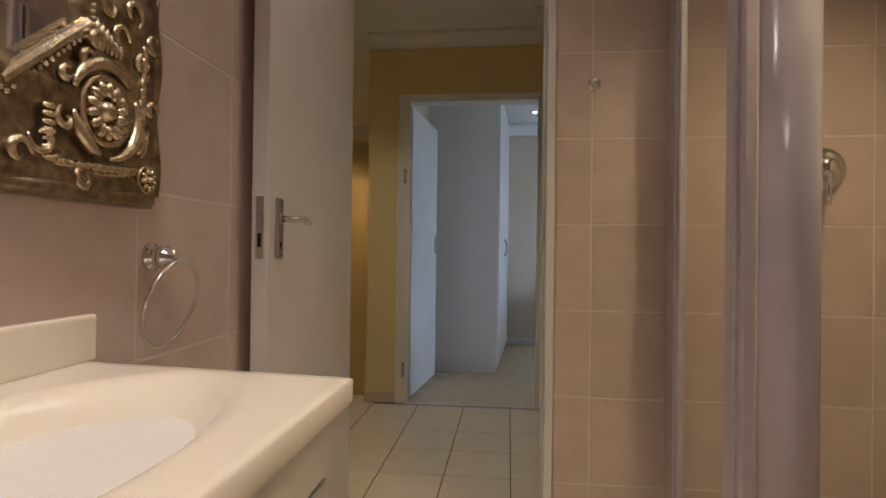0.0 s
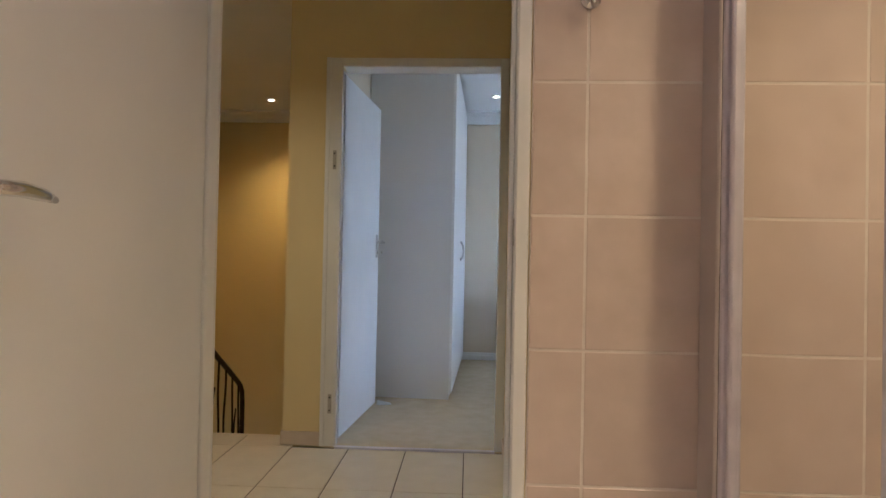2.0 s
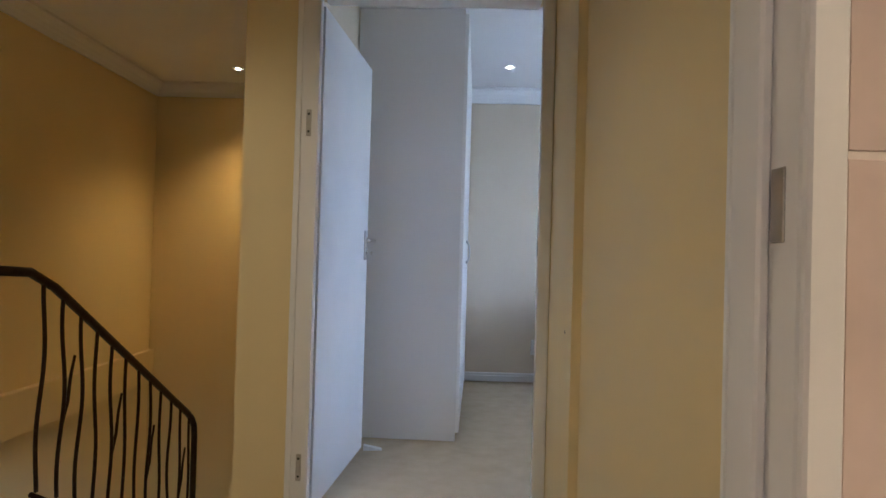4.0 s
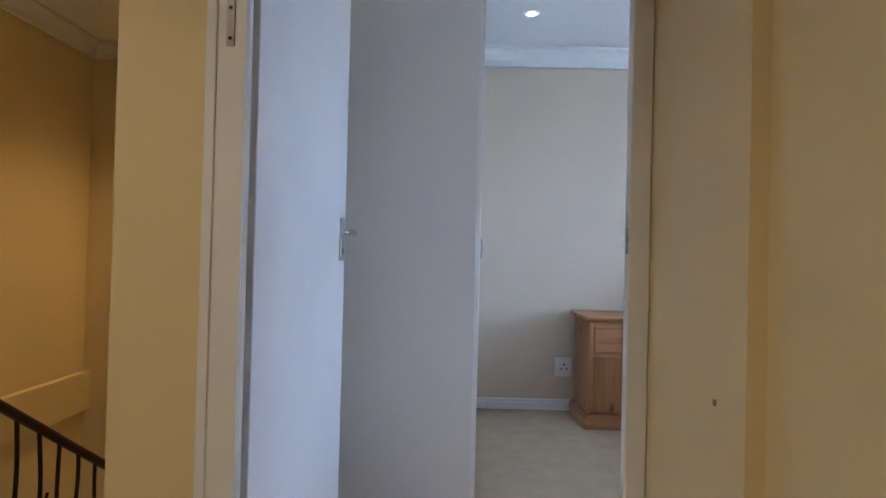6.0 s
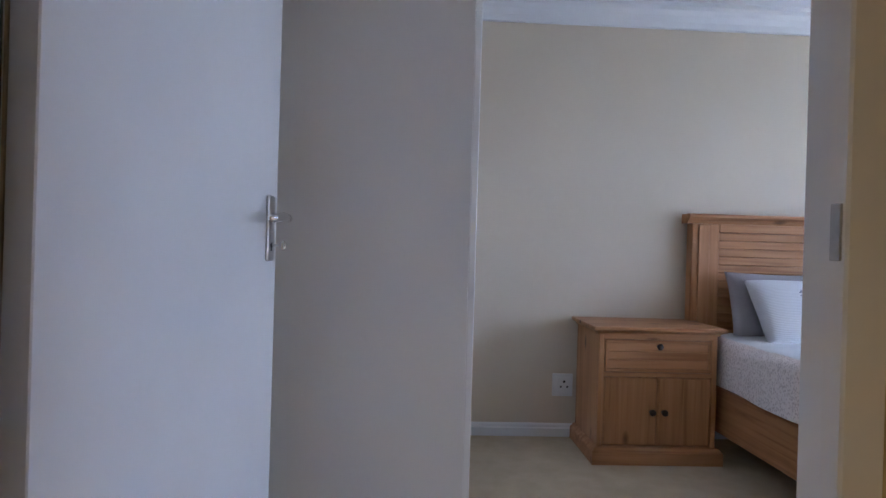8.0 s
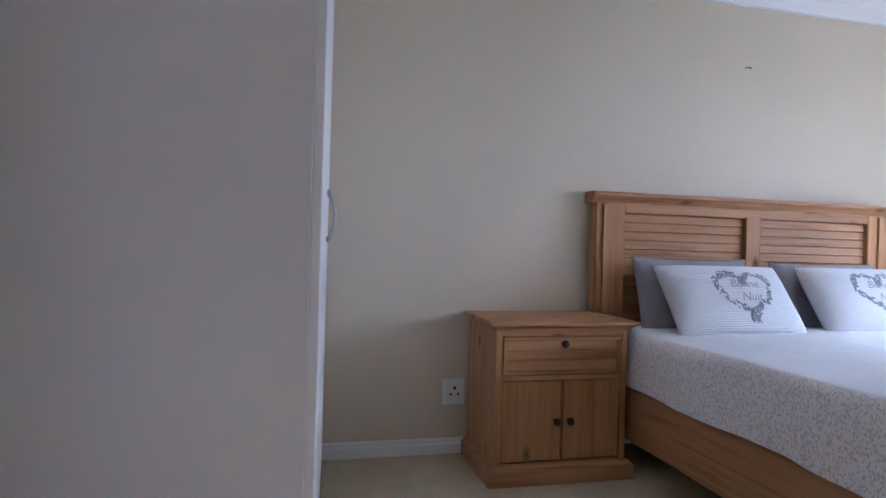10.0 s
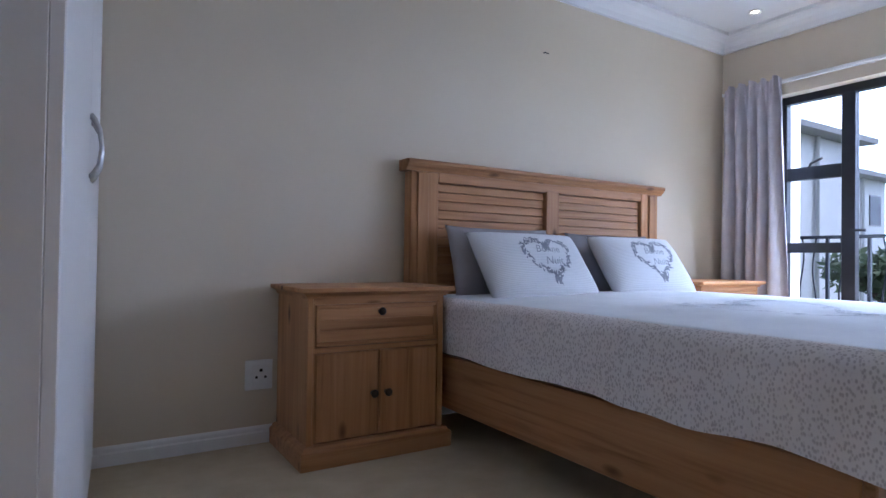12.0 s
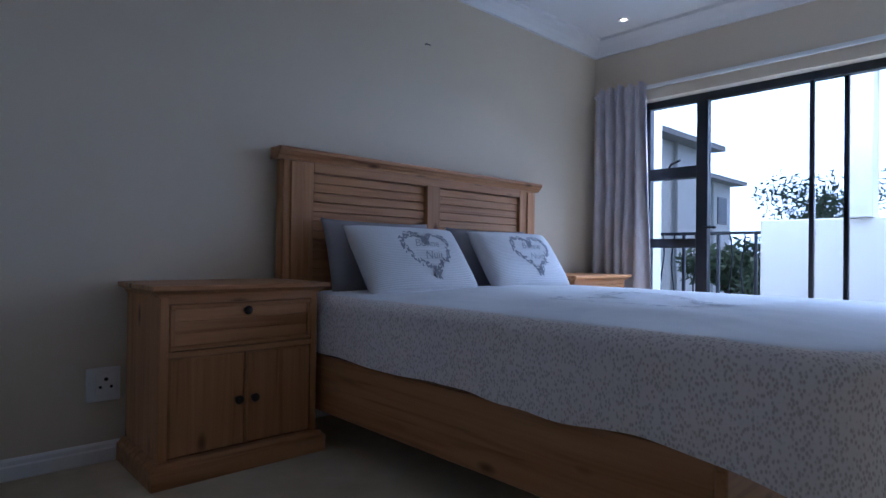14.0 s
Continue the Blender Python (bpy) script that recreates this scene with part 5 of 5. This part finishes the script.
def tree(x, y, height, spread, seed, label):
    rnd = random.Random(seed)
    t = thing("tree", x, y, -3.0, label, "tree", "garden trees")
    bm = bmesh.new()
    add_tube(bm, [(0, 0, 0), (0.05, 0.03, height * 0.3), (0, 0.1, height * 0.6), (0.05, 0.05, height * 0.9)], [0.12, 0.10, 0.06, 0.02], 8)
    tips = []
    for k in range(9):
        a, z = rnd.uniform(0, 6.28), height * rnd.uniform(0.35, 0.8)
        q = (spread * 0.7 * math.cos(a), spread * 0.7 * math.sin(a), z + rnd.uniform(0.2, 0.8))
        add_tube(bm, [(0, 0, z), (q[0] * 0.5, q[1] * 0.5, z + 0.25), q], [0.05, 0.035, 0.012], 6)
        tips.append(q)
    part("trunk", bm, M_BARK, t)
    verts, faces = [], []
    for k in range(3400):
        c = rnd.choice(tips + [(0, 0, height * 0.85)])
        d = Vector((rnd.gauss(0, 1), rnd.gauss(0, 1), rnd.gauss(0, 0.8))).normalized() * (spread * 0.5 * rnd.random() ** 0.5)
        p = Vector(c) + d
        u = Vector((rnd.gauss(0, 1), rnd.gauss(0, 1), rnd.gauss(0, 1))).normalized()
        v = u.orthogonal().normalized()
        L = rnd.uniform(0.05, 0.10)
        i = len(verts)
        verts += [tuple(p - u * L), tuple(p + v * L * 0.4), tuple(p + u * L), tuple(p - v * L * 0.4)]
        faces.append((i, i + 1, i + 2, i + 3))
    me = bpy.data.meshes.new("crown")
    me.from_pydata(verts, [], faces)
    me.materials.append(M_LEAF)
    cr = new("crown", me)
    cr.parent = t
    tagged(cr, kind="stuff")
    return t


tree(9.6, 6.95, 3.9, 0.8, 1, "leafy green shrub tree beside the balcony")
tree(9.8, 7.5, 4.3, 0.7, 2, "leafy green shrub tree beside the balcony")
tree(15.5, 7.65, 6.1, 1.3, 3, "leafy green tree beyond the balcony wall")
tree(13.5, 5.95, 6.0, 1.2, 4, "leafy green tree beyond the balcony wall")
bg = tagged(mesh_ob("backdrop", box(110, 110.5, -160, 160, -3, 110), M_SKYGLOW), "bright overcast sky beyond the houses", "sky", kind="structure")

# ---- tiles ----
TILE_MESH = {}


def tile_piece(parent, name, size, at, material, axis):
    """A thin tile with eased edges; alike sizes share one mesh."""
    key = (name, round(size[0], 3), round(size[1], 3), axis)
    if key not in TILE_MESH:
        bm = bmesh.new()
        a, b, t, e = size[0] / 2, size[1] / 2, 0.008, 0.0025
        lo = [bm.verts.new(c) for c in ((-a, -b, 0), (a, -b, 0), (a, b, 0), (-a, b, 0))]
        mid = [bm.verts.new((v.co.x, v.co.y, t - e)) for v in lo]
        hi = [bm.verts.new((math.copysign(a - e, v.co.x), math.copysign(b - e, v.co.y), t)) for v in lo]
        for A, B in ((lo, mid), (mid, hi)):
            for k in range(4):
                bm.faces.new((A[k], A[(k + 1) % 4], B[(k + 1) % 4], B[k]))
        bm.faces.new(hi)
        turn = {"z": Matrix.Identity(4), "-y": Matrix.Rotation(radians(90), 4, "X"), "x": Matrix.Rotation(radians(90), 4, "Z") @ Matrix.Rotation(radians(90), 4, "X")}[axis]
        bmesh.ops.transform(bm, matrix=turn, verts=bm.verts)
        me = bpy.data.meshes.new(name)
        bm.to_mesh(me)
        bm.free()
        me.materials.append(material)
        TILE_MESH[key] = me
    ob = new(name, TILE_MESH[key])
    ob.location = at
    ob.parent = parent
    return ob


def cuts(a, b, first, pitch):
    """Joint positions from a to b."""
    out = [a]
    k = math.ceil((a - first) / pitch + 1e-6)
    while first + k * pitch < b - 0.01:
        if first + k * pitch > a + 0.01:
            out.append(first + k * pitch)
        k += 1
    return out + [b]


ROWS = cuts(0.0, BATH_CEIL, 0.202, 0.3185)
G = 0.0035
tw = structure("wall_tiling_door_side", boxes((0.598, 1.95, T0 + 0.0006, T0 + 0.01, 0, BATH_CEIL), (LEFT, -0.246, T0 + 0.0006, T0 + 0.01, 0, BATH_CEIL), (-0.246, 0.598, T0 + 0.0006, T0 + 0.01, 2.125, BATH_CEIL)),
               M_GROUT, "beige glazed wall tiles with pale joints", "wall tiles")
for x0, x1, zlo in ((0.598, 1.95, 0.0), (LEFT, -0.246, 0.0)):
    xs = cuts(x0, x1, 0.729, 0.323)
    for a, b in zip(xs, xs[1:]):
        for c, d in zip(ROWS, ROWS[1:]):
            tile_piece(tw, "tile", (b - a - G, d - c - G), ((a + b) / 2, T0 + 0.0075, (c + d) / 2), M_TILE_WALL, "-y")
tl = structure("wall_tiling_basin_side", box(LEFT - 0.01, LEFT - 0.0006, -1.2, T0, 0, BATH_CEIL), M_GROUT, "beige glazed wall tiles with pale joints", "wall tiles")
ys = cuts(-1.2, T0, 1.232, 0.358)
for a, b in zip(ys, ys[1:]):
    for c, d in zip(ROWS, ROWS[1:]):
        tile_piece(tl, "tile", (b - a - G, d - c - G), (LEFT - 0.0075, (a + b) / 2, (c + d) / 2), M_TILE_WALL, "x")
xs = [-0.178 + 0.3125 * k for k in range(-8, 7)]
yr = [2.92 - 0.345 * k for k in range(12, -1, -1)] + [3.25, 3.79, 4.10]
for a, b in zip(xs, xs[1:]):
    for c, d in zip(yr, yr[1:]):
        if b < LEFT and d < T1 or a > HALL_R and c > T1 or a > 1.9 or c < -1.15:
            continue
        if c > D0 - 0.05 and a > PIER - 0.2:
            continue
        if d > EDGE:
            d = EDGE
        tile_piece(floor, "floor_tile", (b - a - 0.005, d - c - 0.005), ((a + b) / 2, (c + d) / 2, -0.008), M_TILE_FLOOR, "z")
